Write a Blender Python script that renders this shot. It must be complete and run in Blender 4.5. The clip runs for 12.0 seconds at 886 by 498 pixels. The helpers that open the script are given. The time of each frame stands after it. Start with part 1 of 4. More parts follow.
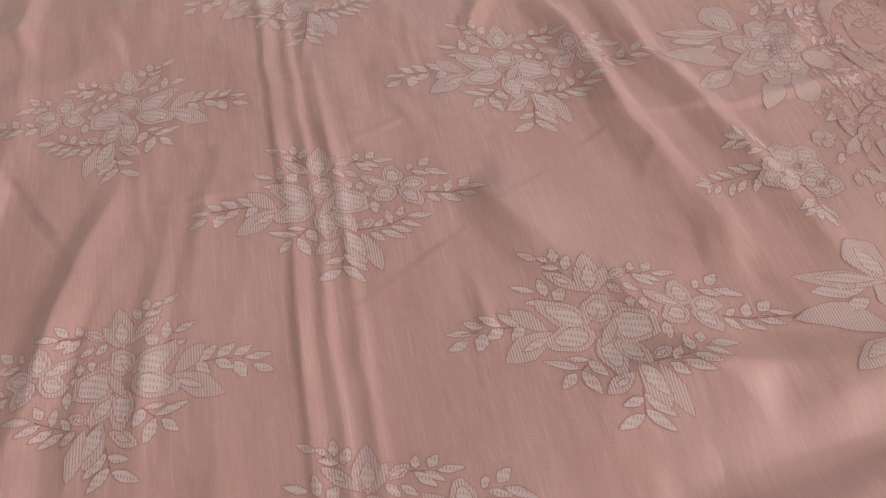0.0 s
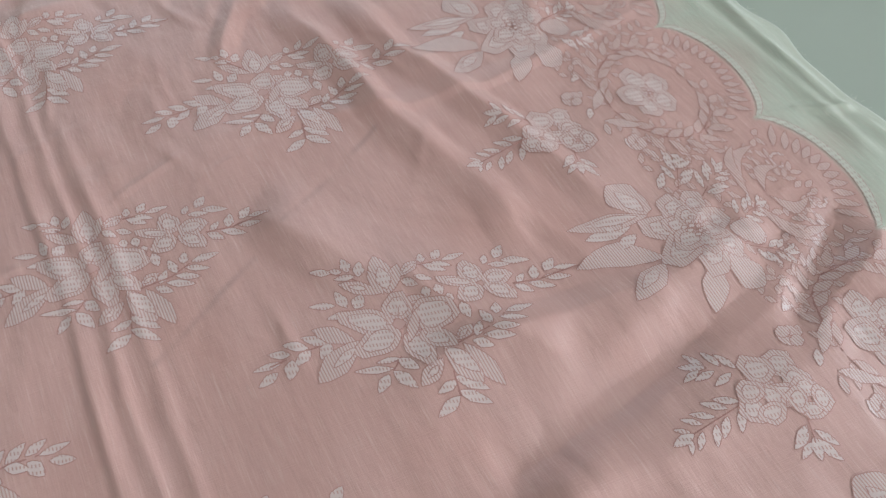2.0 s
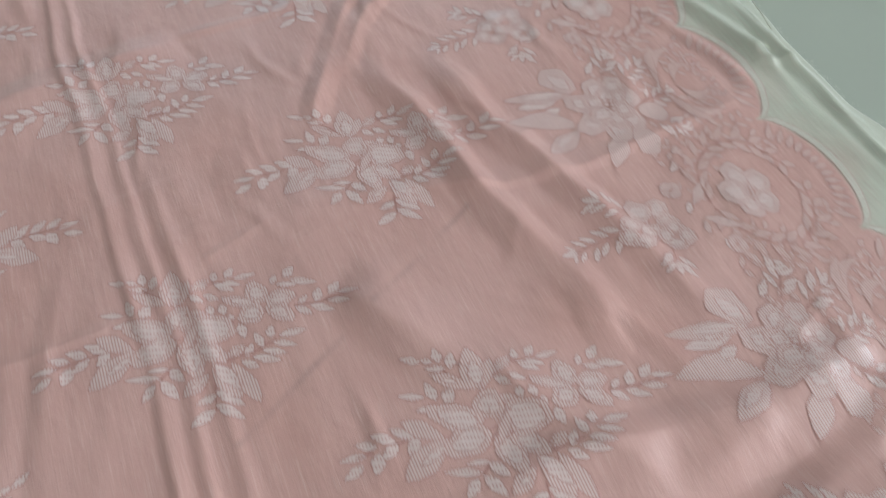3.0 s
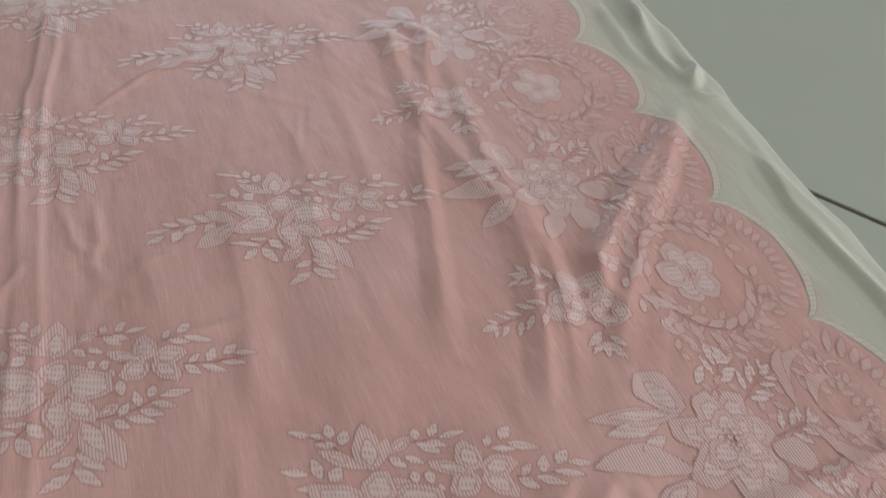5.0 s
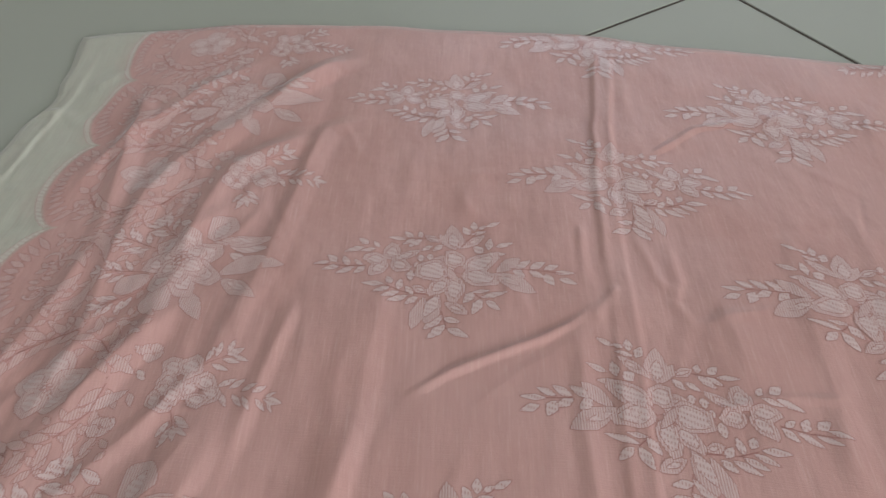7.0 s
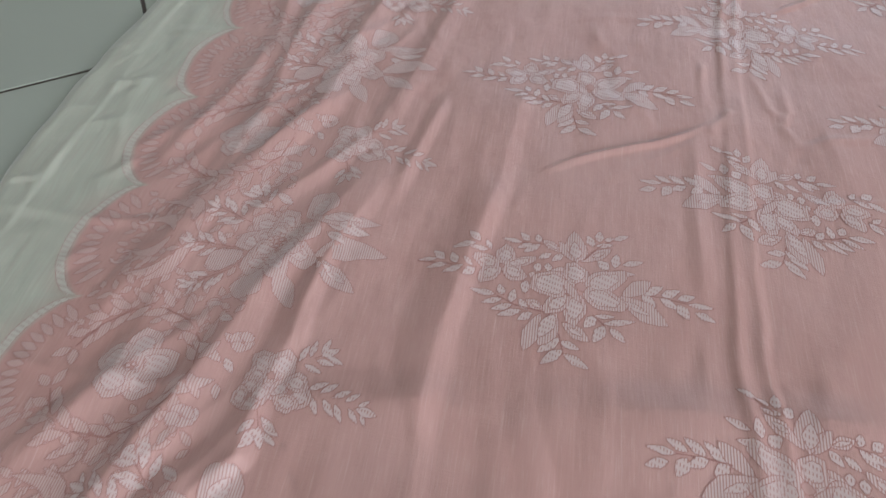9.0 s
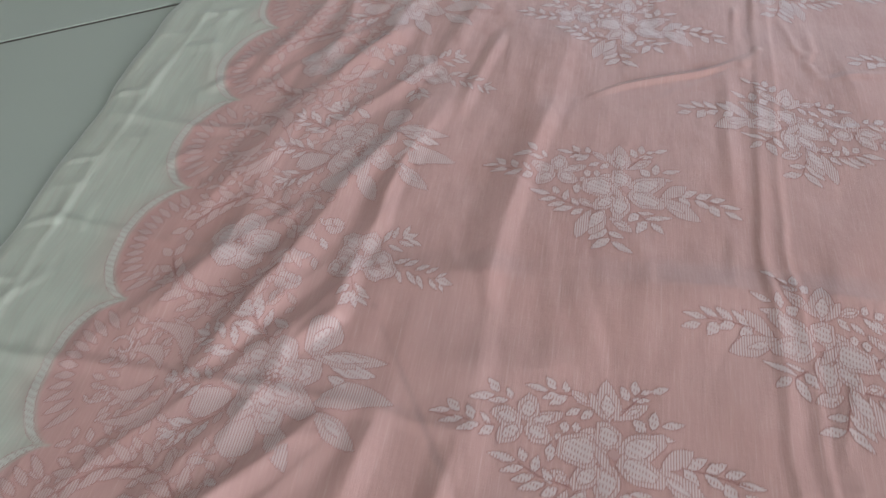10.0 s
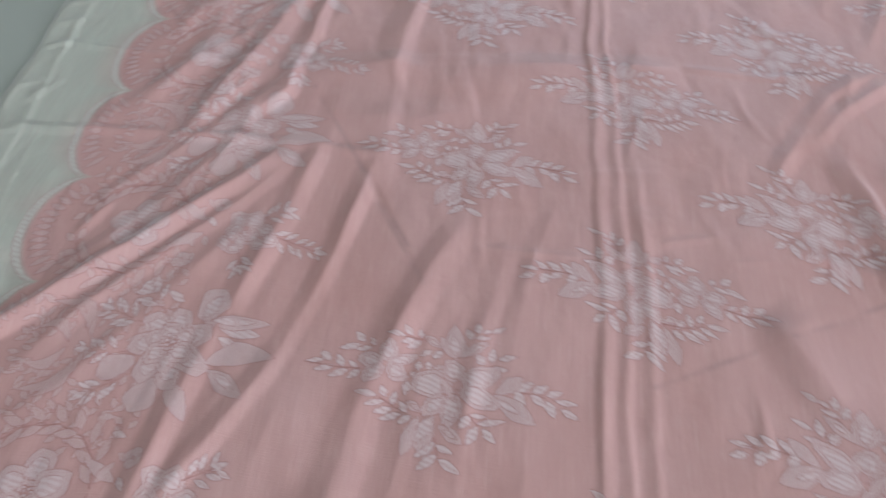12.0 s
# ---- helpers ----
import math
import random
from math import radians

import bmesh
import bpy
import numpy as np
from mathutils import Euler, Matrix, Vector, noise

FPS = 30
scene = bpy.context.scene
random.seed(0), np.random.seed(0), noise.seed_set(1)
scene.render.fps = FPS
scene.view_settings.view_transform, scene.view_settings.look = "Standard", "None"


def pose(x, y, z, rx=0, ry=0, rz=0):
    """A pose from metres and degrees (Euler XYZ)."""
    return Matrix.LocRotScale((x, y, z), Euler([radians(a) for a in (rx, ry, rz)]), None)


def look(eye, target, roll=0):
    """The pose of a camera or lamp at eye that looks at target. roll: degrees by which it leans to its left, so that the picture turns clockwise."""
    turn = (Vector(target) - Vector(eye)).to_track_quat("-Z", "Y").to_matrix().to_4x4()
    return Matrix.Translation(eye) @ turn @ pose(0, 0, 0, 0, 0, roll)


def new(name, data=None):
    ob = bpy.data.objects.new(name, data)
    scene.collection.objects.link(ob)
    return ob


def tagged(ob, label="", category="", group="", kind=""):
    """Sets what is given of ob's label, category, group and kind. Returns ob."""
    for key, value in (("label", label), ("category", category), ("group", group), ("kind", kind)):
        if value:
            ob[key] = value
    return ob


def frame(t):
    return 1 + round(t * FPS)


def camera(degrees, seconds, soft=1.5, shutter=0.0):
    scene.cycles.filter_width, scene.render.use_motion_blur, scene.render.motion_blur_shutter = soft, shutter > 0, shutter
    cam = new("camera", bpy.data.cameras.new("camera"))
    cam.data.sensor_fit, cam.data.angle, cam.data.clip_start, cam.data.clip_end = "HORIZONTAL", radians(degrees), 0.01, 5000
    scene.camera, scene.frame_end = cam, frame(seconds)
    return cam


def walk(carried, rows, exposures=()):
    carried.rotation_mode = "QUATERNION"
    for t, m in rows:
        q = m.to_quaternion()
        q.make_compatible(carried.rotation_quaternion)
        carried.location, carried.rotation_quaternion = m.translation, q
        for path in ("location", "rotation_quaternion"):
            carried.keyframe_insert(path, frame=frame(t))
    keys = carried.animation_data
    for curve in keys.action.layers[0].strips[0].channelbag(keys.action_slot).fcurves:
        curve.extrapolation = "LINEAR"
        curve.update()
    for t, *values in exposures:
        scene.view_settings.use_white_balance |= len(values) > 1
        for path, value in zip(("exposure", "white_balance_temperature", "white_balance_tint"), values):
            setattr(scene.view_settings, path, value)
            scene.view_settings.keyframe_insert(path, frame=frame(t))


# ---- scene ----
cam = camera(66.9, 12.0, soft=1.5, shutter=0.3)
PATH = [
    (0, (0.032, 0.038, 0.38), (0.112, 1.026, -1.358), -8.9),
    (0.5, (0.036, 0.037, 0.379), (0.126, 1.014, -1.365), -8.9),
    (1, (0.067, 0.035, 0.367), (0.31, 0.984, -1.376), -6.2),
    (1.5, (0.094, 0.029, 0.362), (0.508, 0.92, -1.38), -3.4),
    (2, (0.079, 0.021, 0.377), (0.522, 0.897, -1.366), -3.4),
    (2.5, (0.074, 0.023, 0.392), (0.478, 0.905, -1.356), -3.5),
    (3, (0.058, 0.088, 0.394), (0.47, 1.004, -1.335), -1.1),
    (3.5, (0.072, 0.19, 0.397), (0.386, 1.229, -1.283), -5.7),
    (3.7, (0.075, 0.229, 0.386), (0.399, 1.295, -1.275), -4.5),
    (5.3, (0.105, 0.513, 0.352), (0.643, 1.702, -1.163), 2.4),
    (5.5, (0.086, 0.519, 0.357), (0.602, 1.73, -1.148), 2.6),
    (6, (-0.007, 0.532, 0.375), (0.298, 1.851, -1.097), 0.3),
    (6.5, (-0.083, 0.528, 0.384), (-0.036, 1.872, -1.096), -2.3),
    (7, (-0.141, 0.525, 0.399), (-0.236, 1.858, -1.089), -3.7),
    (7.2, (-0.151, 0.518, 0.394), (-0.266, 1.851, -1.093), -3.2),
    (8.8, (-0.188, 0.389, 0.377), (-0.396, 1.615, -1.19), -1.7),
    (9, (-0.19, 0.37, 0.384), (-0.445, 1.579, -1.189), -3.2),
    (9.5, (-0.205, 0.321, 0.391), (-0.482, 1.505, -1.197), -2.7),
    (10, (-0.215, 0.271, 0.403), (-0.488, 1.436, -1.199), -2.7),
    (10.5, (-0.244, 0.193, 0.418), (-0.576, 1.314, -1.204), -2.6),
    (11, (-0.254, 0.133, 0.426), (-0.558, 1.216, -1.228), -1.1),
    (11.5, (-0.23, 0.08, 0.446), (-0.508, 1.135, -1.23), 0.3),
    (12, (-0.147, 0.029, 0.469), (-0.253, 1.115, -1.207), 0.6),
]
walk(cam, [(t, look(eye, target, roll)) for t, eye, target, roll in PATH],
     exposures=[(0, -0.14, 6950, 20), (0.8, -0.02, 6500, 14), (1.6, 0.02, 5980, 6), (2.5, 0.04, 5950, 5), (5.5, -0.17, 6500, 15),
                (7, -0.11, 6420, 16), (9.5, -0.06, 5980, 12), (10.5, -0.06, 5920, 11), (12, 0.02, 5750, 14)])

# ---- world and light ----
world = bpy.data.worlds.new("world")
scene.world = world
world.use_nodes = True
wn = world.node_tree.nodes
sky = wn.new("ShaderNodeTexSky")
sky.sky_type, sky.sun_disc = "NISHITA", False
sky.sun_elevation, sky.sun_rotation = radians(40), radians(200)
wn["Background"].inputs["Strength"].default_value = 0.12
world.node_tree.links.new(sky.outputs[0], wn["Background"].inputs["Color"])


def window_lamp(name, place, target, width, height, watts, colour):
    data = bpy.data.lights.new(name, "AREA")
    data.shape, data.size, data.size_y, data.energy, data.color = "RECTANGLE", width, height, watts, colour
    ob = new(name, data)
    ob.matrix_world = look(place, target)
    return ob


ROOM = (-5.5, 4.2, -5.0, 4.0, 2.8)      # x0, x1, y0, y1, height
WIN = (-3.6, 0.2, 0.70, 2.50)           # wide window in the east wall: y0, y1, z0, z1
WIN2 = (-1.6, 2.6, 0.7, 2.3)            # unseen window added in the south wall for fill: x0, x1, z0, z1
WIN3 = (-0.6, 2.4, 0.9, 2.5)            # window in the north wall: x0, x1, z0, z1
window_lamp("east_daylight", (4.3, -1.7, 1.6), (0, 0.3, 2.3), 3.7, 1.7, 156, (0.97, 0.99, 1.0))
# added fill from behind the camera, softens the folds' shading
window_lamp("south_fill", (0.5, -5.1, 1.5), (0.2, 0, 2.4), 4.1, 1.55, 88, (1.0, 0.98, 0.96))
window_lamp("north_daylight", (0.9, 4.1, 1.7), (0.2, 0.5, 2.0), 2.9, 1.5, 22, (0.95, 0.98, 1.0))


# ---- materials ----
def material(name):
    m = bpy.data.materials.new(name)
    m.use_nodes = True
    return m, m.node_tree.nodes, m.node_tree.links, m.node_tree.nodes["Principled BSDF"]


def node(nt, kind, **values):
    n = nt.new(kind)
    for k, v in values.items():
        n.inputs[k].default_value = v
    return n


def mixed(nt, ln, fac, a, b, blend="MIX"):
    n = nt.new("ShaderNodeMix")
    n.data_type, n.blend_type = "RGBA", blend
    for sock, v in ((0, fac), (6, a), (7, b)):
        if isinstance(v, bpy.types.NodeSocket):
            ln.new(v, n.inputs[sock])
        else:
            n.inputs[sock].default_value = v
    return n.outputs[2]


def ramp(nt, ln, fac, stops):
    n = nt.new("ShaderNodeValToRGB")
    n.color_ramp.elements[0].position, n.color_ramp.elements[1].position = stops[0][0], stops[-1][0]
    n.color_ramp.elements[0].color = (*[stops[0][1]] * 3, 1)
    n.color_ramp.elements[1].color = (*[stops[-1][1]] * 3, 1)
    ln.new(fac, n.inputs[0])
    return n.outputs[0]


def uv_scaled(nt, ln, sx, sy, turn=0.0):
    uv = nt.new("ShaderNodeUVMap")
    mp = nt.new("ShaderNodeMapping")
    mp.inputs["Scale"].default_value = (sx, sy, 1)
    mp.inputs["Rotation"].default_value = (0, 0, radians(turn))
    ln.new(uv.outputs[0], mp.inputs["Vector"])
    return mp.outputs[0]


PINK = (0.625, 0.376, 0.338, 1)
PINK_DEEP = (0.57, 0.318, 0.278, 1)
CREAM = (0.505, 0.53, 0.435, 1)
WHITE = (0.648, 0.513, 0.491, 1)
LINE = (0.505, 0.248, 0.220, 1)


def weave_bump(nt, ln, bsdf, strength=0.45):
    """Thread relief: fine warp and weft, with longer slubs."""
    warp = node(nt, "ShaderNodeTexNoise", Scale=1.0, Detail=2.0)
    ln.new(uv_scaled(nt, ln, 1400, 60), warp.inputs["Vector"])
    weft = node(nt, "ShaderNodeTexNoise", Scale=1.0, Detail=2.0)
    ln.new(uv_scaled(nt, ln, 60, 1400), weft.inputs["Vector"])
    add = nt.new("ShaderNodeMath")
    ln.new(warp.outputs[0], add.inputs[0])
    ln.new(weft.outputs[0], add.inputs[1])
    soft = node(nt, "ShaderNodeTexNoise", Scale=1.0, Detail=3.0)
    ln.new(uv_scaled(nt, ln, 90, 42), soft.inputs["Vector"])
    b1 = node(nt, "ShaderNodeBump", Strength=strength, Distance=0.0003)
    ln.new(add.outputs[0], b1.inputs["Height"])
    b2 = node(nt, "ShaderNodeBump", Strength=0.5, Distance=0.0016)
    ln.new(soft.outputs[0], b2.inputs["Height"])
    ln.new(b1.outputs[0], b2.inputs["Normal"])
    ln.new(b2.outputs[0], bsdf.inputs["Normal"])
    return warp.outputs[0]


def cloth_material():
    m, nt, ln, bsdf = material("dyed_cotton")
    dye = nt.new("ShaderNodeAttribute")
    dye.attribute_name = "dye"
    mottle = node(nt, "ShaderNodeTexNoise", Scale=9.0, Detail=5.0, Roughness=0.6)
    ln.new(uv_scaled(nt, ln, 1, 0.7), mottle.inputs["Vector"])
    pink = mixed(nt, ln, ramp(nt, ln, mottle.outputs[0], ((0.35, 0), (0.7, 1))), PINK, PINK_DEEP)
    thread = weave_bump(nt, ln, bsdf)
    base = mixed(nt, ln, dye.outputs["Fac"], CREAM, pink)
    slub = node(nt, "ShaderNodeTexNoise", Scale=1.0, Detail=3.0, Roughness=0.7)
    ln.new(uv_scaled(nt, ln, 520, 16), slub.inputs["Vector"])
    streaked = mixed(nt, ln, ramp(nt, ln, slub.outputs[0], ((0.35, 0.16), (0.6, 0))), base, (0.42, 0.24, 0.21, 1))
    lit = mixed(nt, ln, ramp(nt, ln, slub.outputs[0], ((0.60, 0), (0.78, 0.4))), streaked, (0.74, 0.58, 0.54, 1))
    worn = mixed(nt, ln, ramp(nt, ln, thread, ((0.55, 0), (0.85, 0.35))), lit, (0.72, 0.54, 0.50, 1))
    # darker brown along thin crease lines and in random blots
    darken = nt.new("ShaderNodeAttribute")
    darken.attribute_name = "darken"
    ln.new(mixed(nt, ln, darken.outputs["Fac"], worn, (0.30, 0.20, 0.175, 1)), bsdf.inputs["Base Color"])
    bsdf.inputs["Roughness"].default_value = 0.41
    bsdf.inputs["Specular IOR Level"].default_value = 0.5
    bsdf.inputs["Sheen Weight"].default_value = 0.4
    bsdf.inputs["Sheen Roughness"].default_value = 0.35
    return m


def figure_material(name, dashes, pale_colour=WHITE, ground=PINK, thread=(0.54, 0.305, 0.27, 1)):
    """Satin-woven figure: pale floats broken by thin ground-coloured lines or short dashes."""
    m, nt, ln, bsdf = material(name)
    wave = nt.new("ShaderNodeTexWave")
    wave.inputs["Scale"].default_value = 1.0
    wave.inputs["Distortion"].default_value = 0.6
    wave.inputs["Detail Scale"].default_value = 0.3
    if dashes:
        ln.new(uv_scaled(nt, ln, 165, 165, 6), wave.inputs["Vector"])
        cut = nt.new("ShaderNodeTexWave")
        cut.bands_direction = "Y"
        cut.inputs["Scale"].default_value = 1.0
        cut.inputs["Distortion"].default_value = 3.0
        ln.new(uv_scaled(nt, ln, 78, 78, 16), cut.inputs["Vector"])
        mul = nt.new("ShaderNodeMath")
        mul.operation = "MULTIPLY"
        ln.new(ramp(nt, ln, wave.outputs[0], ((0.58, 0), (0.8, 1))), mul.inputs[0])
        ln.new(ramp(nt, ln, cut.outputs[0], ((0.42, 0), (0.62, 1))), mul.inputs[1])
        lines = mul.outputs[0]
    else:
        ln.new(uv_scaled(nt, ln, 185, 185, 0), wave.inputs["Vector"])
        lines = ramp(nt, ln, wave.outputs[0], ((0.48, 0), (0.74, 1)))
    faded = node(nt, "ShaderNodeTexNoise", Scale=40.0, Detail=3.0)
    pale = mixed(nt, ln, ramp(nt, ln, faded.outputs[0], ((0.35, 0), (0.75, 0.25))), pale_colour, ground)
    weave_bump(nt, ln, bsdf, 0.2)
    ln.new(mixed(nt, ln, lines, pale, thread), bsdf.inputs["Base Color"])
    bsdf.inputs["Roughness"].default_value = 0.30
    bsdf.inputs["Specular IOR Level"].default_value = 0.6
    bsdf.inputs["Sheen Weight"].default_value = 0.6
    bsdf.inputs["Sheen Roughness"].default_value = 0.35
    return m


def plain_material(name, colour, roughness, spread=0.08, scale=6.0, bump=0.0):
    m, nt, ln, bsdf = material(name)
    tex = node(nt, "ShaderNodeTexNoise", Scale=scale, Detail=6.0)
    geo = nt.new("ShaderNodeTexCoord")
    ln.new(geo.outputs["Object"], tex.inputs["Vector"])
    dark = tuple(c * (1 - spread) for c in colour)
    ln.new(mixed(nt, ln, tex.outputs[0], (*dark, 1), (*colour, 1)), bsdf.inputs["Base Color"])
    bsdf.inputs["Roughness"].default_value = roughness
    if bump:
        b = node(nt, "ShaderNodeBump", Strength=0.3, Distance=bump)
        ln.new(tex.outputs[0], b.inputs["Height"])
        ln.new(b.outputs[0], bsdf.inputs["Normal"])
    return m


CLOTH = cloth_material()
HATCH = figure_material("hatched_figure", False)
DASH = figure_material("dashed_figure", True)
FAINT = figure_material("faint_figure", False, (0.625, 0.455, 0.425, 1))
BRAID = figure_material("dashed_braid", True, (0.60, 0.56, 0.49, 1), CREAM, (0.47, 0.36, 0.31, 1))
EDGE = plain_material("figure_outline", LINE[:3], 0.6, 0.15, 60)
DISC = plain_material("plain_woven_disc", (0.60, 0.36, 0.325), 0.5, 0.1, 60)
TILE = plain_material("porcelain_tile", (0.42, 0.447, 0.382), 0.42, 0.07, 2.0)
TILE.node_tree.nodes["Principled BSDF"].inputs["Specular IOR Level"].default_value = 0.18
GROUT = plain_material("dark_grout", (0.09, 0.07, 0.055), 0.9, 0.4, 40)
PLASTER = plain_material("wall_plaster", (0.66, 0.66, 0.62), 0.85, 0.05, 3.0, 0.002)
CEILING = plain_material("ceiling_paint", (0.82, 0.82, 0.80), 0.9, 0.03, 2.0)
THREAD = plain_material("cream_thread", (0.62, 0.62, 0.53), 0.7, 0.1, 50)
FRAME = plain_material("window_paint", (0.7, 0.7, 0.68), 0.4, 0.05, 8.0)


def link(name, verts, faces, mats, parent=None, label=""):
    me = bpy.data.meshes.new(name)
    me.from_pydata(verts, [], faces)
    for m in mats:
        me.materials.append(m)
    ob = new(name, me)
    ob.parent = parent
    if label:
        ob["label"] = label
    return ob


def box(name, x0, x1, y0, y1, z0, z1, mat, parent=None):
    v = [(x, y, z) for x in (x0, x1) for y in (y0, y1) for z in (z0, z1)]
    f = [(0, 1, 3, 2), (4, 6, 7, 5), (0, 4, 5, 1), (2, 3, 7, 6), (0, 2, 6, 4), (1, 5, 7, 3)]
    return link(name, v, f, [mat], parent)


# ---- room ----
X0, X1, Y0, Y1, TOP = ROOM
T = 0.15


def pierced_wall(name, boxes):
    wv, wf = [], []
    for bx in boxes:
        k = len(wv)
        wv += [(x, y, z) for x in bx[:2] for y in bx[2:4] for z in bx[4:]]
        wf += [tuple(k + i for i in f) for f in ((0, 1, 3, 2), (4, 6, 7, 5), (0, 4, 5, 1), (2, 3, 7, 6), (0, 2, 6, 4), (1, 5, 7, 3))]
    return tagged(link(name, wv, wf, [PLASTER]), "plain pale plastered wall with a window opening", "wall", kind="structure")


pierced_wall("wall_north", ((X0, WIN3[0], Y1, Y1 + T, 0, TOP), (WIN3[1], X1, Y1, Y1 + T, 0, TOP),
                            (WIN3[0], WIN3[1], Y1, Y1 + T, 0, WIN3[2]), (WIN3[0], WIN3[1], Y1, Y1 + T, WIN3[3], TOP)))
tagged(box("wall_west", X0 - T, X0, Y0 - T, Y1 + T, 0, TOP, PLASTER), "plain pale plastered wall", "wall", kind="structure")
pierced_wall("wall_east", ((X1, X1 + T, Y0 - T, WIN[0], 0, TOP), (X1, X1 + T, WIN[1], Y1 + T, 0, TOP),
                           (X1, X1 + T, WIN[0], WIN[1], 0, WIN[2]), (X1, X1 + T, WIN[0], WIN[1], WIN[3], TOP)))
pierced_wall("wall_south", ((X0, WIN2[0], Y0 - T, Y0, 0, TOP), (WIN2[1], X1, Y0 - T, Y0, 0, TOP),
                            (WIN2[0], WIN2[1], Y0 - T, Y0, 0, WIN2[2]), (WIN2[0], WIN2[1], Y0 - T, Y0, WIN2[3], TOP)))
tagged(box("ceiling", X0 - T, X1 + T, Y0 - T, Y1 + T, TOP, TOP + 0.1, CEILING), "plain white ceiling", "ceiling", kind="structure")

# ---- floor: large porcelain tiles laid at an angle to the cloth ----
floor = tagged(box("floor", X0 - T, X1 + T, Y0 - T, Y1 + T, -0.08, -0.0012, GROUT), "pale grey-green glossy porcelain tile floor with dark grout", "floor", kind="structure")
SIDE, ANGLE, OFF_D, OFF_N, GAP = 0.838, radians(31.0), 0.795, 1.033, 0.0045
dx, dy = math.cos(ANGLE), math.sin(ANGLE)


def clip(poly, axis, limit, keep_less):
    out = []
    for i, p in enumerate(poly):
        q = poly[(i + 1) % len(poly)]
        pin, qin = ((p[axis] < limit) == keep_less), ((q[axis] < limit) == keep_less)
        if pin:
            out.append(p)
        if pin != qin:
            s = (limit - p[axis]) / (q[axis] - p[axis])
            out.append((p[0] + s * (q[0] - p[0]), p[1] + s * (q[1] - p[1])))
    return out


for i in range(-11, 8):
    for j in range(-10, 8):
        a0, a1 = OFF_D + i * SIDE + GAP / 2, OFF_D + (i + 1) * SIDE - GAP / 2
        b0, b1 = OFF_N + j * SIDE + GAP / 2, OFF_N + (j + 1) * SIDE - GAP / 2
        poly = [(a * dx - b * dy, a * dy + b * dx) for a, b in ((a0, b0), (a1, b0), (a1, b1), (a0, b1))]
        for axis, limit, less in ((0, X0, False), (0, X1, True), (1, Y0, False), (1, Y1, True)):
            if poly:
                poly = clip(poly, axis, limit, less)
        if len(poly) < 3:
            continue
        n = len(poly)
        cx, cy = sum(p[0] for p in poly) / n, sum(p[1] for p in poly) / n
        v = [(x, y, -0.006) for x, y in poly] + [(x, y, -0.0005) for x, y in poly]
        for x, y in poly:
            d = math.hypot(x - cx, y - cy) + 1e-6
            v.append((x - (x - cx) / d * 0.0008, y - (y - cy) / d * 0.0008, 0.0))
        f = [tuple(range(2 * n, 3 * n))]
        for k in range(n):
            k2 = (k + 1) % n
            f += [(k, k2, n + k2, n + k), (n + k, n + k2, 2 * n + k2, 2 * n + k)]
        link("tile", v, f, [TILE], floor)

# window frames
win = tagged(new("window_1"), "unseen white-framed window letting in soft daylight", "window", kind="structure")
win2 = tagged(new("fill_window"), "unseen white-framed window letting in soft daylight", "window", kind="structure")
win3 = tagged(new("window_3"), "unseen white-framed window letting in soft daylight", "window", kind="structure")
for w, up in ((win, WIN), (win2, WIN2), (win3, WIN3)):
    for a in ((up[0], up[0] + 0.06, up[2], up[3]), (up[1] - 0.06, up[1], up[2], up[3]),
              (up[0] + 0.06, up[1] - 0.06, up[2], up[2] + 0.06), (up[0] + 0.06, up[1] - 0.06, up[3] - 0.06, up[3])):
        if w is win:
            box("window_frame", X1 + 0.02, X1 + 0.07, a[0], a[1], a[2], a[3], FRAME, w)
        else:
            wy = Y0 - 0.07 if w is win2 else Y1 + 0.02
            box("window_frame", a[0], a[1], wy, wy + 0.05, a[2], a[3], FRAME, w)

# ---- the cloth ----
rng = np.random.RandomState(7)


def value_noise(x, y, size, seed):
    """Smooth random field of the given cell size."""
    r = np.random.RandomState(seed)
    g = r.uniform(-1, 1, (97, 97))
    gx, gy = x / size + 40.0, y / size + 40.0
    ix, iy = np.floor(gx).astype(int), np.floor(gy).astype(int)
    fx, fy = gx - ix, gy - iy
    fx, fy = fx * fx * (3 - 2 * fx), fy * fy * (3 - 2 * fy)
    ix, iy = ix % 96, iy % 96
    return (g[ix, iy] * (1 - fx) * (1 - fy) + g[ix + 1, iy] * fx * (1 - fy)
            + g[ix, iy + 1] * (1 - fx) * fy + g[ix + 1, iy + 1] * fx * fy)


AXIS, REPEAT, ROW0 = -0.026, 0.2145, 0.303      # centre fold, pattern repeat, first bouquet's row


def lay(u, v):
    """Where the cloth's own coordinates lie on the floor: the weft runs askew, the edges pull in and out."""
    x = u.copy()
    y = v - np.interp(u, (-0.62, -0.5, -0.36, -0.16, -0.03, 0.13, 0.32, 0.5), (-0.006, -0.012, -0.026, -0.011, 0.0, 0.027, 0.058, 0.067))
    right = np.interp(y, (0.6, 0.75, 0.945, 1.06), (0.0, 0.016, 0.033, 0.052))
    x += right * np.clip((u - 0.37) / 0.12, 0, 1)
    left = np.interp(y, (0.85, 1.0, 1.1, 1.2), (0.0, 0.022, 0.042, 0.026))
    x += left * np.clip((-0.5 - u) / 0.117, 0, 1)
    edge = np.clip((np.abs(u - AXIS) - 0.47) / 0.04, 0, 1)
    x += edge * 0.004 * value_noise(x * 0, y, 0.035, 3)
    y += 0.004 * value_noise(x, y * 0, 0.06, 4) * np.clip((v - 1.05) / 0.1, 0, 1)
    return x, y


RIDGES = []
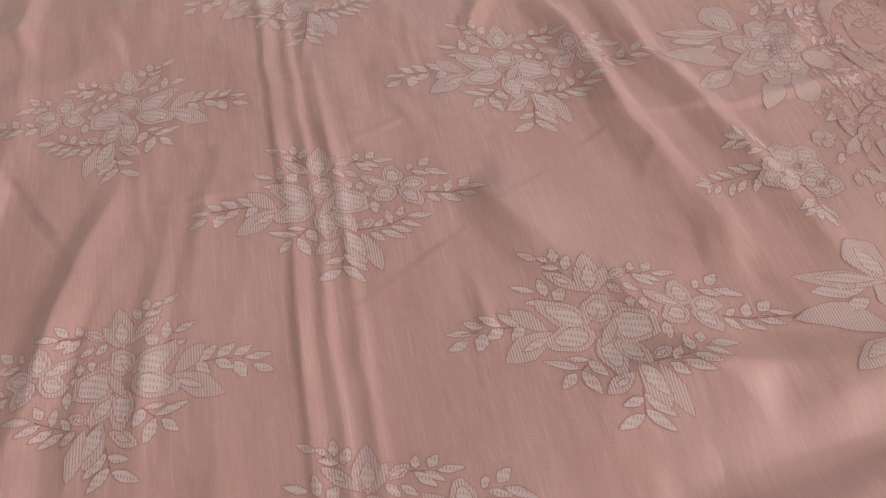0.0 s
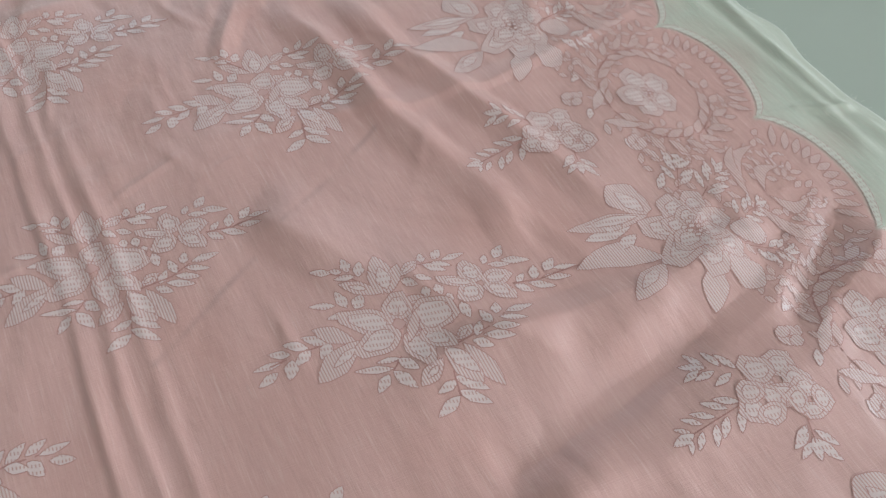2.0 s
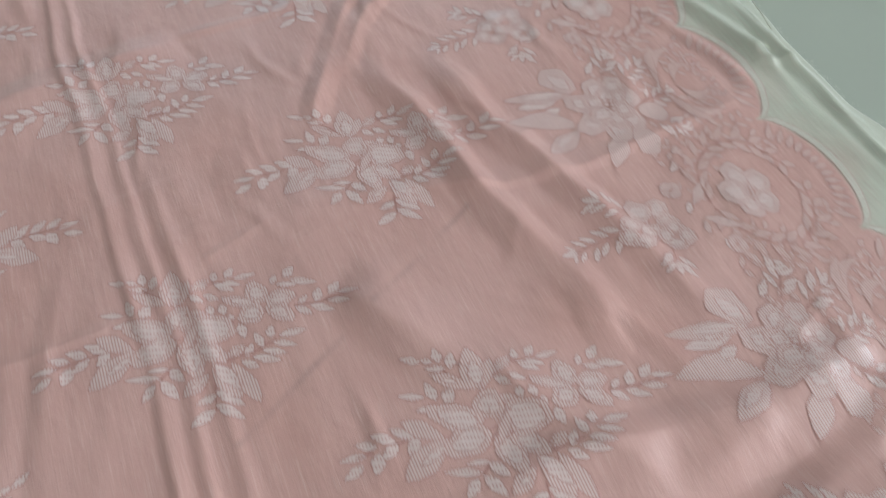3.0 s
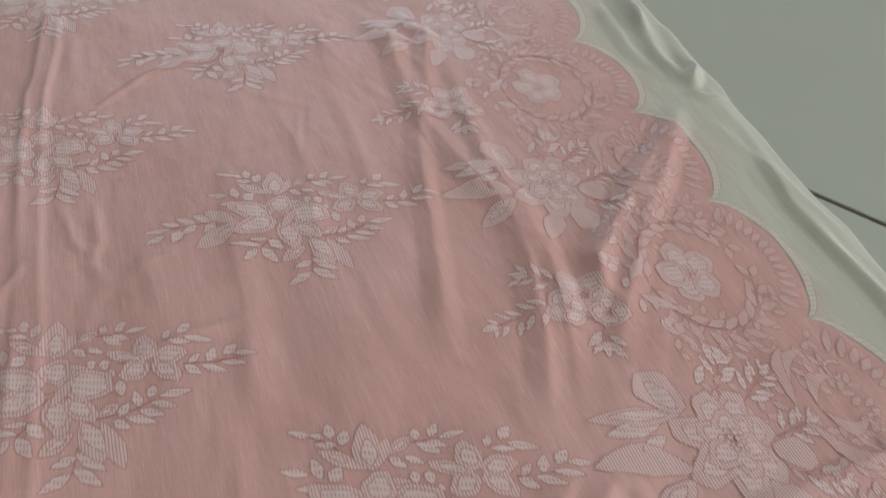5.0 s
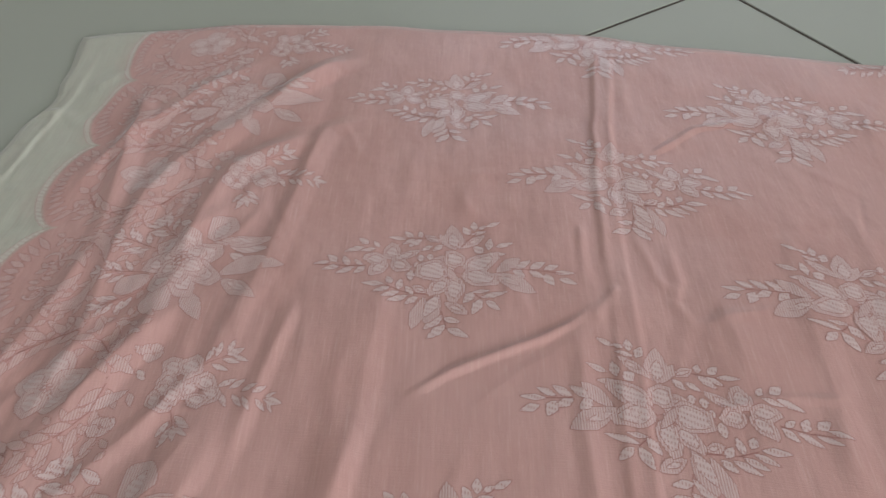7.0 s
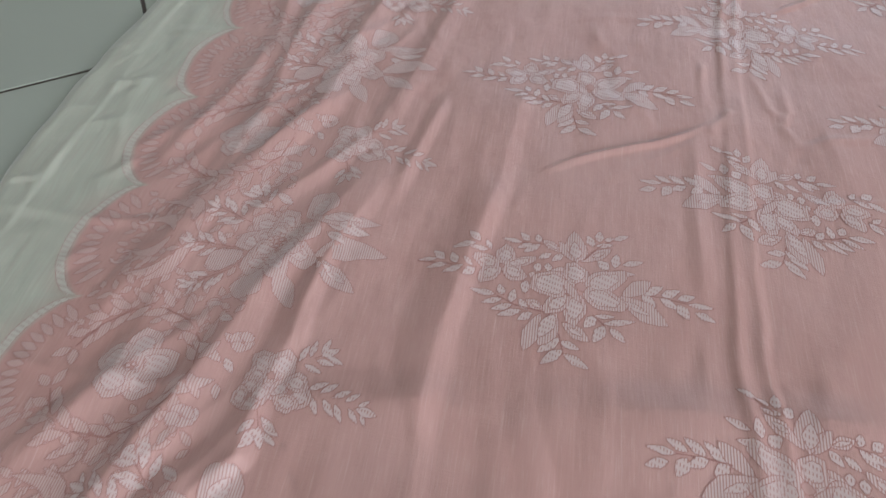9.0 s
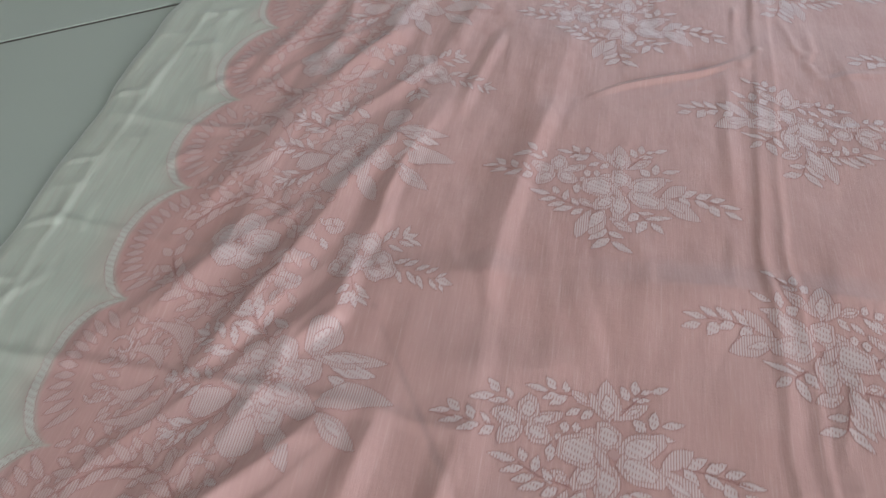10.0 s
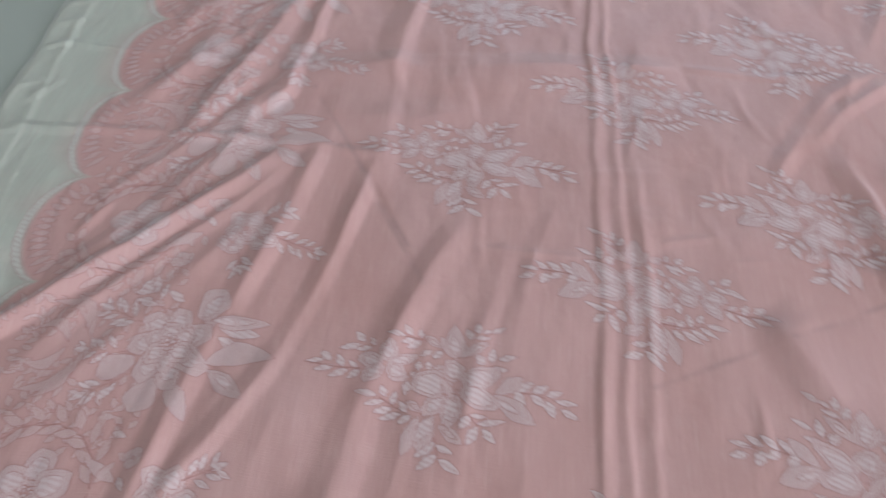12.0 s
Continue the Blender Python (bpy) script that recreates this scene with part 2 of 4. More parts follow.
STEEP = 1.75                            # how steeply the folds stand, for their drawn heights


def ridge(points, height, left, right, taper=0.25):
    """A creased fold along points: its height and the width of its slope on either side."""
    RIDGES.append((np.array(points), height * STEEP, left, right, taper))


def hill(x, y):
    z = 0.0065 + 0.0014 * value_noise(x, y, 0.09, 11) + 0.0010 * value_noise(x, y * 0.6, 0.035, 12) + 0.00045 * value_noise(x, y * 0.5, 0.014, 13) + 0.0022 * np.abs(value_noise(x, y * 0.45, 0.045, 14)) * np.abs(value_noise(x, y, 0.16, 15))
    for pts, height, wl, wr, taper in RIDGES:
        best = np.full(x.shape, 9.0)
        side = np.zeros(x.shape)
        along = np.zeros(x.shape)
        seg = np.diff(pts, axis=0)
        length = np.hypot(seg[:, 0], seg[:, 1])
        start = np.concatenate(([0], np.cumsum(length)))
        lo, hi = pts.min(0) - 2 * max(wl, wr), pts.max(0) + 2 * max(wl, wr)
        near = (x > lo[0]) & (x < hi[0]) & (y > lo[1]) & (y < hi[1])
        if not near.any():
            continue
        px, py = x[near], y[near]
        wob = 0.0016 * value_noise(px, py, 0.03, 21) + 0.003 * value_noise(px, py, 0.1, 22)
        px, py = px + wob * min(1, max(wl, wr) / 0.01), py + wob * min(1, max(wl, wr) / 0.01)
        bd, sd, al = best[near], side[near], along[near]
        for k in range(len(seg)):
            t = np.clip(((px - pts[k, 0]) * seg[k, 0] + (py - pts[k, 1]) * seg[k, 1]) / length[k] ** 2, 0, 1)
            ex, ey = px - pts[k, 0] - t * seg[k, 0], py - pts[k, 1] - t * seg[k, 1]
            d = np.hypot(ex, ey)
            s = seg[k, 0] * ey - seg[k, 1] * ex
            m = d < bd
            bd, sd, al = np.where(m, d, bd), np.where(m, s, sd), np.where(m, start[k] + t * length[k], al)
        w = np.where(sd > 0, wl, wr)
        q = al / start[-1]
        fade = np.clip(np.minimum(q, 1 - q) / max(taper, 1e-3), 0, 1)
        fade = fade * fade * (3 - 2 * fade)
        vary = 0.75 + 0.5 * value_noise(px, py, 0.05, 31)
        slope = 1.0 - np.sqrt((bd / w) ** 2 + 0.006) + 0.077      # straight slopes, a crisp crest, a softened foot
        slope = np.where(slope > 0.14, slope - 0.035, np.clip(slope + 0.14, 0, 1) ** 2 / 0.56 * 0.75)
        z[near] += height * vary * fade * slope
    return np.maximum(z, 0.0020)


# centre folds, running the length of the cloth
ridge([(-0.046, -0.6), (-0.047, 0.3), (-0.052, 0.6), (-0.045, 0.8), (-0.032, 1.0), (-0.012, 1.16)], 0.0019, 0.0050, 0.0100, 0.03)
ridge([(-0.028, -0.6), (-0.029, 0.35), (-0.036, 0.6), (-0.030, 0.85), (-0.014, 1.05), (0.004, 1.16)], 0.0015, 0.0088, 0.0050, 0.03)
ridge([(-0.010, -0.6), (-0.011, 0.33), (-0.018, 0.45)], 0.0014, 0.0075, 0.0063, 0.05)
# soft folds of the right half
ridge([(0.205, 0.585), (0.20, 0.56), (0.19, 0.535), (0.188, 0.51)], 0.0012, 0.0075, 0.0063)
ridge([(-0.01, 0.348), (0.02, 0.357), (0.06, 0.367)], 0.0005, 0.0050, 0.0050)
ridge([(0.05, 0.338), (0.105, 0.346), (0.13, 0.37)], 0.0005, 0.0050, 0.0050)
ridge([(0.025, 0.575), (0.109, 0.566), (0.2, 0.572)], 0.0010, 0.0075, 0.0075)
ridge([(0.23, 0.545), (0.30, 0.533), (0.369, 0.532), (0.485, 0.534)], 0.0015, 0.0063, 0.0125, 0.3)
ridge([(0.15, 0.94), (0.155, 0.86), (0.135, 0.72)], 0.0010, 0.0100, 0.0100)
ridge([(0.195, 0.98), (0.20, 0.88), (0.18, 0.72)], 0.0010, 0.0125, 0.0100)
ridge([(0.10, 0.90), (0.09, 0.78), (0.075, 0.66)], 0.0010, 0.0150, 0.0100)
ridge([(0.0, 0.735), (0.06, 0.745), (0.1, 0.74)], 0.0009, 0.0050, 0.0050)
ridge([(0.01, 0.98), (0.06, 1.02), (0.11, 1.03)], 0.0010, 0.0050, 0.0050)
# pulled, crumpled edge on the right
ridge([(0.515, 1.03), (0.50, 0.95), (0.485, 0.88), (0.49, 0.83)], 0.0053, 0.0112, 0.0100)
ridge([(0.50, 0.80), (0.475, 0.70), (0.47, 0.60), (0.468, 0.50)], 0.0034, 0.0100, 0.0075)
ridge([(0.53, 0.95), (0.505, 0.86), (0.48, 0.835)], 0.0053, 0.0100, 0.0100)
ridge([(0.48, 0.50), (0.465, 0.40), (0.472, 0.30), (0.47, 0.15)], 0.0034, 0.0100, 0.0075)
ridge([(0.42, 0.48), (0.44, 0.42), (0.455, 0.33)], 0.0029, 0.0088, 0.0088)
ridge([(0.40, 0.44), (0.42, 0.38), (0.432, 0.31)], 0.0024, 0.0088, 0.0088)
ridge([(0.497, 1.04), (0.480, 0.985), (0.468, 0.91), (0.476, 0.845)], 0.0017, 0.007, 0.012, 0.2)
ridge([(0.476, 0.838), (0.490, 0.82), (0.512, 0.815)], 0.0019, 0.008, 0.008, 0.25)
ridge([(0.470, 0.81), (0.484, 0.74), (0.492, 0.66), (0.482, 0.56)], 0.0015, 0.006, 0.010, 0.2)
ridge([(0.452, 0.52), (0.458, 0.40), (0.455, 0.30), (0.462, 0.20), (0.462, 0.10)], 0.0015, 0.006, 0.010, 0.15)
ridge([(0.470, 0.50), (0.474, 0.38), (0.470, 0.26), (0.475, 0.14)], 0.0012, 0.005, 0.006, 0.15)
ridge([(0.44, 0.345), (0.46, 0.335), (0.485, 0.33)], 0.0013, 0.006, 0.006, 0.2)
ridge([(0.44, 0.185), (0.46, 0.170), (0.485, 0.16)], 0.0013, 0.006, 0.006, 0.2)
# sweeping folds of the left half
ridge([(-0.35, 1.16), (-0.42, 1.10), (-0.48, 1.0), (-0.51, 0.90)], 0.0020, 0.0125, 0.0150)
ridge([(-0.27, 0.84), (-0.29, 0.74), (-0.30, 0.68)], 0.0020, 0.0075, 0.0100)
ridge([(-0.06, 0.80), (-0.11, 0.765), (-0.15, 0.735)], 0.0005, 0.0063, 0.0063)
ridge([(-0.61, 0.418), (-0.44, 0.429), (-0.32, 0.427), (-0.23, 0.42)], 0.0017, 0.0063, 0.0088, 0.1)
ridge([(-0.61, 0.538), (-0.48, 0.53), (-0.36, 0.532)], 0.0010, 0.0063, 0.0075, 0.1)
ridge([(-0.61, 0.66), (-0.52, 0.652), (-0.42, 0.66)], 0.0010, 0.0063, 0.0075, 0.1)
ridge([(-0.12, 0.36), (-0.14, 0.26), (-0.15, 0.15)], 0.0014, 0.0112, 0.0112)
ridge([(-0.08, 0.40), (-0.11, 0.30), (-0.12, 0.2)], 0.0010, 0.0112, 0.0112)
ridge([(-0.16, 0.334), (-0.10, 0.331), (-0.04, 0.331)], 0.0006, 0.0063, 0.0063)
ridge([(-0.32, 0.50), (-0.265, 0.418), (-0.21, 0.334)], -0.0004, 0.0050, 0.0050)
ridge([(-0.254, 0.40), (-0.209, 0.328), (-0.185, 0.29)], -0.0003, 0.0050, 0.0050)
ridge([(0.015, 0.238), (0.056, 0.257), (0.104, 0.28), (0.176, 0.315)], -0.0003, 0.0050, 0.0050)
# wide creased folds of the right half
ridge([(0.075, 0.30), (0.095, 0.273), (0.122, 0.226), (0.147, 0.192), (0.168, 0.156), (0.184, 0.131), (0.206, 0.094)], 0.0046, 0.036, 0.024, 0.14)
ridge([(0.17, 0.49), (0.177, 0.441), (0.186, 0.396), (0.196, 0.334), (0.211, 0.274), (0.223, 0.228), (0.217, 0.165)], 0.0050, 0.013, 0.020, 0.2)
ridge([(0.215, 0.48), (0.222, 0.436), (0.229, 0.374), (0.248, 0.335), (0.262, 0.285), (0.274, 0.227), (0.286, 0.16)], 0.0048, 0.014, 0.017, 0.2)
ridge([(0.223, 0.228), (0.237, 0.185), (0.258, 0.14)], 0.0031, 0.014, 0.010, 0.3)
ridge([(0.05, 0.372), (0.178, 0.34), (0.214, 0.325), (0.275, 0.315), (0.338, 0.318), (0.39, 0.318), (0.47, 0.322)], 0.0012, 0.014, 0.006, 0.2)
ridge([(0.345, 0.43), (0.345, 0.37), (0.325, 0.325)], 0.0020, 0.016, 0.018, 0.4)
ridge([(0.40, 0.122), (0.386, 0.119), (0.285, 0.121), (0.227, 0.128), (0.162, 0.138), (0.138, 0.143), (0.08, 0.154)], 0.0034, 0.056, 0.016, 0.2)
ridge([(0.44, 0.052), (0.368, 0.036), (0.305, 0.034), (0.257, 0.033), (0.219, 0.033), (0.167, 0.040), (0.12, 0.045)], 0.0048, 0.050, 0.036, 0.12)
ridge([(0.402, 0.122), (0.36, 0.108), (0.322, 0.092), (0.256, 0.080), (0.21, 0.075), (0.159, 0.071), (0.116, 0.067)], -0.0042, 0.016, 0.026, 0.15)
ridge([(0.43, 0.085), (0.402, 0.072), (0.355, 0.057), (0.314, 0.039)], 0.0050, 0.020, 0.014, 0.25)
ridge([(0.425, 0.118), (0.413, 0.107), (0.356, 0.078), (0.328, 0.057), (0.31, 0.042)], -0.0034, 0.012, 0.014, 0.25)
ridge([(0.256, 1.075), (0.27, 0.999), (0.256, 0.90), (0.268, 0.81), (0.279, 0.758), (0.251, 0.663), (0.225, 0.59)], 0.0042, 0.012, 0.015, 0.2)
ridge([(0.29, 1.05), (0.303, 0.988), (0.275, 0.92), (0.244, 0.86), (0.218, 0.764), (0.193, 0.665)], 0.0034, 0.010, 0.013, 0.2)
ridge([(0.31, 0.97), (0.297, 0.90), (0.285, 0.82), (0.29, 0.76), (0.272, 0.68), (0.25, 0.60)], 0.0036, 0.012, 0.010, 0.25)
ridge([(0.475, 0.832), (0.42, 0.79), (0.371, 0.753), (0.31, 0.702), (0.285, 0.65)], 0.0046, 0.018, 0.012, 0.25)
ridge([(0.470, 0.832), (0.41, 0.765), (0.355, 0.715), (0.295, 0.647), (0.28, 0.60)], 0.0031, 0.012, 0.010, 0.25)
ridge([(0.25, 0.60), (0.178, 0.545), (0.114, 0.445), (0.10, 0.41)], 0.0028, 0.012, 0.012, 0.25)
ridge([(0.26, 0.585), (0.236, 0.567), (0.184, 0.523), (0.143, 0.468)], 0.0034, 0.010, 0.012, 0.25)
# broad diagonal pleats of the left border
ridge([(-0.24, 1.16), (-0.29, 1.134), (-0.349, 1.061), (-0.407, 0.991), (-0.424, 0.945), (-0.43, 0.884), (-0.428, 0.787), (-0.443, 0.683), (-0.455, 0.627), (-0.48, 0.54)], 0.0052, 0.020, 0.018, 0.12)
ridge([(-0.27, 1.035), (-0.299, 1.019), (-0.355, 0.978), (-0.366, 0.928), (-0.37, 0.864), (-0.38, 0.80), (-0.41, 0.74), (-0.440, 0.646), (-0.438, 0.537), (-0.461, 0.49), (-0.49, 0.43)], 0.0050, 0.019, 0.017, 0.12)
ridge([(-0.46, 1.13), (-0.472, 1.08), (-0.46, 0.969), (-0.448, 0.884), (-0.47, 0.80), (-0.50, 0.70)], 0.0038, 0.014, 0.014, 0.2)
ridge([(-0.22, 1.048), (-0.28, 1.031), (-0.288, 0.976), (-0.300, 0.90), (-0.308, 0.846), (-0.33, 0.76)], 0.0026, 0.016, 0.012, 0.2)
ridge([(-0.31, 0.75), (-0.348, 0.656), (-0.371, 0.603), (-0.385, 0.538), (-0.412, 0.468), (-0.44, 0.41)], 0.0046, 0.018, 0.015, 0.2)
ridge([(-0.30, 0.74), (-0.33, 0.636), (-0.334, 0.574), (-0.343, 0.541), (-0.342, 0.492), (-0.367, 0.461), (-0.39, 0.41)], 0.0040, 0.009, 0.016, 0.2)
ridge([(-0.201, 0.865), (-0.208, 0.831), (-0.216, 0.74), (-0.232, 0.65), (-0.244, 0.54), (-0.243, 0.46), (-0.235, 0.375)], 0.0026, 0.012, 0.028, 0.12)
ridge([(-0.038, 0.832), (-0.075, 0.803), (-0.096, 0.791), (-0.16, 0.765), (-0.2, 0.738)], 0.0024, 0.005, 0.004, 0.3)
ridge([(-0.037, 0.838), (-0.048, 0.822), (-0.061, 0.803)], 0.0020, 0.006, 0.005, 0.2)
ridge([(-0.057, 0.907), (-0.058, 0.859), (-0.062, 0.833)], 0.0016, 0.006, 0.005, 0.3)
ridge([(-0.070, 0.814), (-0.070, 0.784), (-0.073, 0.74), (-0.07, 0.62)], 0.0018, 0.010, 0.010, 0.25)
ridge([(-0.015, 0.895), (-0.006, 0.845), (0.006, 0.826)], 0.0007, 0.006, 0.006, 0.3)
ridge([(0.009, 0.89), (0.010, 0.841), (0.003, 0.822), (0.014, 0.79)], 0.0008, 0.005, 0.007, 0.3)
ridge([(-0.35, 0.528), (-0.312, 0.532), (-0.234, 0.541), (-0.144, 0.551), (-0.04, 0.561), (0.05, 0.568)], 0.0026, 0.022, 0.046, 0.12)
ridge([(-0.32, 0.475), (-0.26, 0.468), (-0.21, 0.472), (-0.15, 0.49)], 0.0018, 0.030, 0.024, 0.3)
# creases that fan out below it
ridge([(-0.31, 0.44), (-0.34, 0.41), (-0.355, 0.387), (-0.435, 0.298), (-0.505, 0.225), (-0.56, 0.18)], 0.0042, 0.013, 0.010, 0.2)
ridge([(-0.297, 0.46), (-0.301, 0.42), (-0.316, 0.327), (-0.338, 0.243), (-0.353, 0.179), (-0.359, 0.112), (-0.37, 0.04)], 0.0036, 0.012, 0.014, 0.15)
ridge([(-0.247, 0.44), (-0.251, 0.398), (-0.265, 0.305), (-0.289, 0.218), (-0.317, 0.16), (-0.339, 0.117), (-0.36, 0.07)], 0.0032, 0.010, 0.013, 0.2)
ridge([(-0.15, 0.38), (-0.185, 0.305), (-0.207, 0.242), (-0.225, 0.186), (-0.231, 0.134), (-0.24, 0.03)], 0.0036, 0.018, 0.016, 0.2)
ridge([(-0.456, 0.355), (-0.484, 0.304)], 0.0015, 0.008, 0.008, 0.3)
# parallel ripples that fan out over the left border
for i in range(11):
    x, y = -0.30 - 0.012 * (i % 3), 1.00 - 0.062 * i
    ridge([(x, y), (x - 0.055, y - 0.085), (x - 0.125 - 0.02 * (i % 2), y - 0.195), (x - 0.19, y - 0.27)],
          0.0013 + 0.0005 * (i % 2), 0.010 + 0.003 * (i % 3), 0.010, 0.3)
# fan of soft pleats below it
for i in range(7):
    x, y = -0.33 + 0.042 * i, 0.36 - 0.012 * i
    ridge([(x, y), (x - 0.022, y - 0.09), (x - 0.05 + 0.004 * i, y - 0.20), (x - 0.07 + 0.006 * i, y - 0.32)], 0.0005, 0.010, 0.008, 0.3)
# many faint creases, mostly along the warp
for i in range(330):
    cx, cy = rng.uniform(-0.58, 0.46), rng.uniform(0.0, 1.1)
    a = radians(rng.choice((92, 80, 104, 10, 60, 130), p=(0.38, 0.18, 0.16, 0.10, 0.09, 0.09)) + rng.uniform(-12, 12))
    n = rng.uniform(0.025, 0.075)
    ex, ey = n * math.cos(a), n * math.sin(a)
    bend = rng.uniform(-0.006, 0.006)
    ridge([(cx - ex, cy - ey), (cx - ey * 0.1 + bend, cy + ex * 0.1), (cx + ex, cy + ey)],
          rng.uniform(0.0002, 0.0008) * rng.choice((1, 1, -0.7)), rng.uniform(0.004, 0.011), rng.uniform(0.004, 0.011), 0.45)
# small puckers along both cream edges
for i in range(44):
    cx = rng.uniform(-0.60, -0.51) if i % 3 else rng.uniform(0.455, 0.50)
    cy = rng.uniform(0.1, 1.12)
    a = radians(rng.choice((8, 60, 100)) + rng.uniform(-18, 18))
    n = rng.uniform(0.014, 0.040)
    ex, ey = n * math.cos(a), n * math.sin(a)
    ridge([(cx - ex, cy - ey), (cx + ex, cy + ey)], rng.uniform(0.0006, 0.0016), rng.uniform(0.005, 0.011), rng.uniform(0.005, 0.011), 0.4)
# turned selvage on the left, puckered at intervals
for y in (0.345, 0.41, 0.475, 0.53, 0.60, 0.685, 0.77, 0.86):
    ridge([(-0.614, y - 0.006), (-0.596, y + 0.002), (-0.578, y + 0.004)], 0.0012, 0.006, 0.004, 0.3)
ridge([(-0.575, -0.6), (-0.570, 0.28), (-0.579, 0.36), (-0.580, 0.43), (-0.588, 0.51), (-0.580, 0.66), (-0.576, 0.9), (-0.55, 1.1), (-0.556, 1.18)], 0.0010, 0.009, 0.004, 0.02)
ridge([(-0.612, -0.6), (-0.612, 0.8), (-0.60, 1.0)], 0.0010, 0.006, 0.006, 0.02)

NU = 620
us = np.linspace(-0.617, 0.490, NU)
vn = np.concatenate((np.linspace(-0.85, 0.0, 60, endpoint=False), np.linspace(0.0, 1.0, 660)))     # last unit is stretched to the far hem
end = np.interp(us, (-0.62, -0.5, -0.3, -0.1, 0.13, 0.27, 0.5), (1.212, 1.211, 1.208, 1.194, 1.179, 1.171, 1.141))
UU = np.repeat(us[:, None], len(vn), 1)
VV = np.where(vn[None, :] > 0, vn[None, :] * end[:, None], vn[None, :] * np.ones((NU, 1)))
GX, GY = lay(UU, VV)
GZ = hill(GX, GY)
# the hems lie down on the floor
rim = np.minimum(np.minimum((UU + 0.617) / 0.012, (0.490 - UU) / 0.012), (end[:, None] - VV) / 0.012)
GZ = 0.0012 + (GZ - 0.0012) * (0.35 + 0.65 * np.clip(rim, 0, 1))
# the far corner on the right stands up in a small tuck
GZ += 0.012 * np.exp(-((GX - 0.53) / 0.02) ** 2 - ((GY - 1.06) / 0.03) ** 2)
P3 = np.stack((GX, GY, GZ), -1)
NRM = np.cross(np.gradient(P3, axis=0), np.gradient(P3, axis=1))
NRM /= np.linalg.norm(NRM, axis=-1, keepdims=True)


BORDER = 0.345                          # from the centre fold to the middle of the border flowers
SQUEEZE = {-1: 1.0, 1: 0.76}            # how far the outer border is drawn out on either side


def scallop(v):
    """Distance of the dyed edge from the centre fold, on the wider side."""
    s = np.abs(np.cos(np.pi * (v - ROW0) / (REPEAT / 2)))
    return 0.464 + 0.032 * np.sqrt(s)


def dyed_edge(u, v):
    """The same, for either side."""
    k = np.where(u > AXIS, SQUEEZE[1], SQUEEZE[-1])
    return BORDER + (scallop(v) - BORDER) * k


cloth = tagged(new("cotton_cloth"), "wrinkled pink cotton cloth with pale woven flowers and cream edges", "cloth")


def cloth_sheet():
    nv = len(vn)
    idx = np.arange(NU * nv).reshape(NU, nv)
    f = np.stack((idx[:-1, :-1], idx[1:, :-1], idx[1:, 1:], idx[:-1, 1:]), -1).reshape(-1, 4)
    loop = np.concatenate((idx[:, 0], idx[-1, 1:], idx[-2::-1, -1], idx[0, -2:0:-1]))
    verts = P3.reshape(-1, 3)
    low = verts[loop].copy()
    low[:, 2] = 0.0003
    base = len(verts)
    k = np.arange(len(loop))
    k2 = (k + 1) % len(loop)
    f = np.concatenate((f, np.stack((base + k, base + k2, loop[k2], loop[k]), -1)))
    verts = np.concatenate((verts, low))
    me = bpy.data.meshes.new("sheet")
    me.from_pydata(verts.tolist(), [], f.tolist())
    me.polygons.foreach_set("use_smooth", np.ones(len(f), bool))
    u = np.concatenate((UU.ravel(), UU.ravel()[loop]))
    v = np.concatenate((VV.ravel(), VV.ravel()[loop]))
    dye = np.clip((dyed_edge(u, v) - np.abs(u - AXIS)) / 0.004 + 0.5, 0, 1)
    bleed = np.clip(1 - (np.abs(u - AXIS) - dyed_edge(u, v)) / 0.03, 0, 1) * np.clip(0.20 + 0.26 * value_noise(u, v, 0.03, 41), 0, 1)
    att = me.attributes.new("dye", "FLOAT", "POINT")
    att.data.foreach_set("value", np.maximum(dye, bleed).astype(np.float32))
    x, y = verts[:, 0], verts[:, 1]
    # five thin darker lines that follow the shallow creases, broken up by noise
    darken = np.zeros(len(verts))
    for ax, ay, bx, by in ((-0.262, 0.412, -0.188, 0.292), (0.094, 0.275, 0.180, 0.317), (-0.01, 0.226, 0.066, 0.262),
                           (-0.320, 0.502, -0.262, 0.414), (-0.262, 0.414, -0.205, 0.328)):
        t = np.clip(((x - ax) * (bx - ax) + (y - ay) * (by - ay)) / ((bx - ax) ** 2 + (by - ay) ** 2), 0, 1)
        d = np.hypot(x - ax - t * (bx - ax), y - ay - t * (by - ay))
        darken = np.maximum(darken, np.exp(-(d / 0.0022) ** 2) * np.clip(0.22 + 0.3 * value_noise(x, y, 0.015, 51), 0, 0.5))
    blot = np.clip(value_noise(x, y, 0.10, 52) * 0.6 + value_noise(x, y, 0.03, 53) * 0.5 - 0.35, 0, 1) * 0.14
    att2 = me.attributes.new("darken", "FLOAT", "POINT")
    att2.data.foreach_set("value", np.maximum(darken, blot).astype(np.float32))
    lay_uv = me.uv_layers.new(name="UVMap")
    vi = f.ravel()
    lay_uv.data.foreach_set("uv", np.stack((u[vi], v[vi]), -1).ravel().astype(np.float32))
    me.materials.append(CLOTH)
    ob = new("sheet", me)
    ob.parent = cloth
    return ob


cloth_sheet()


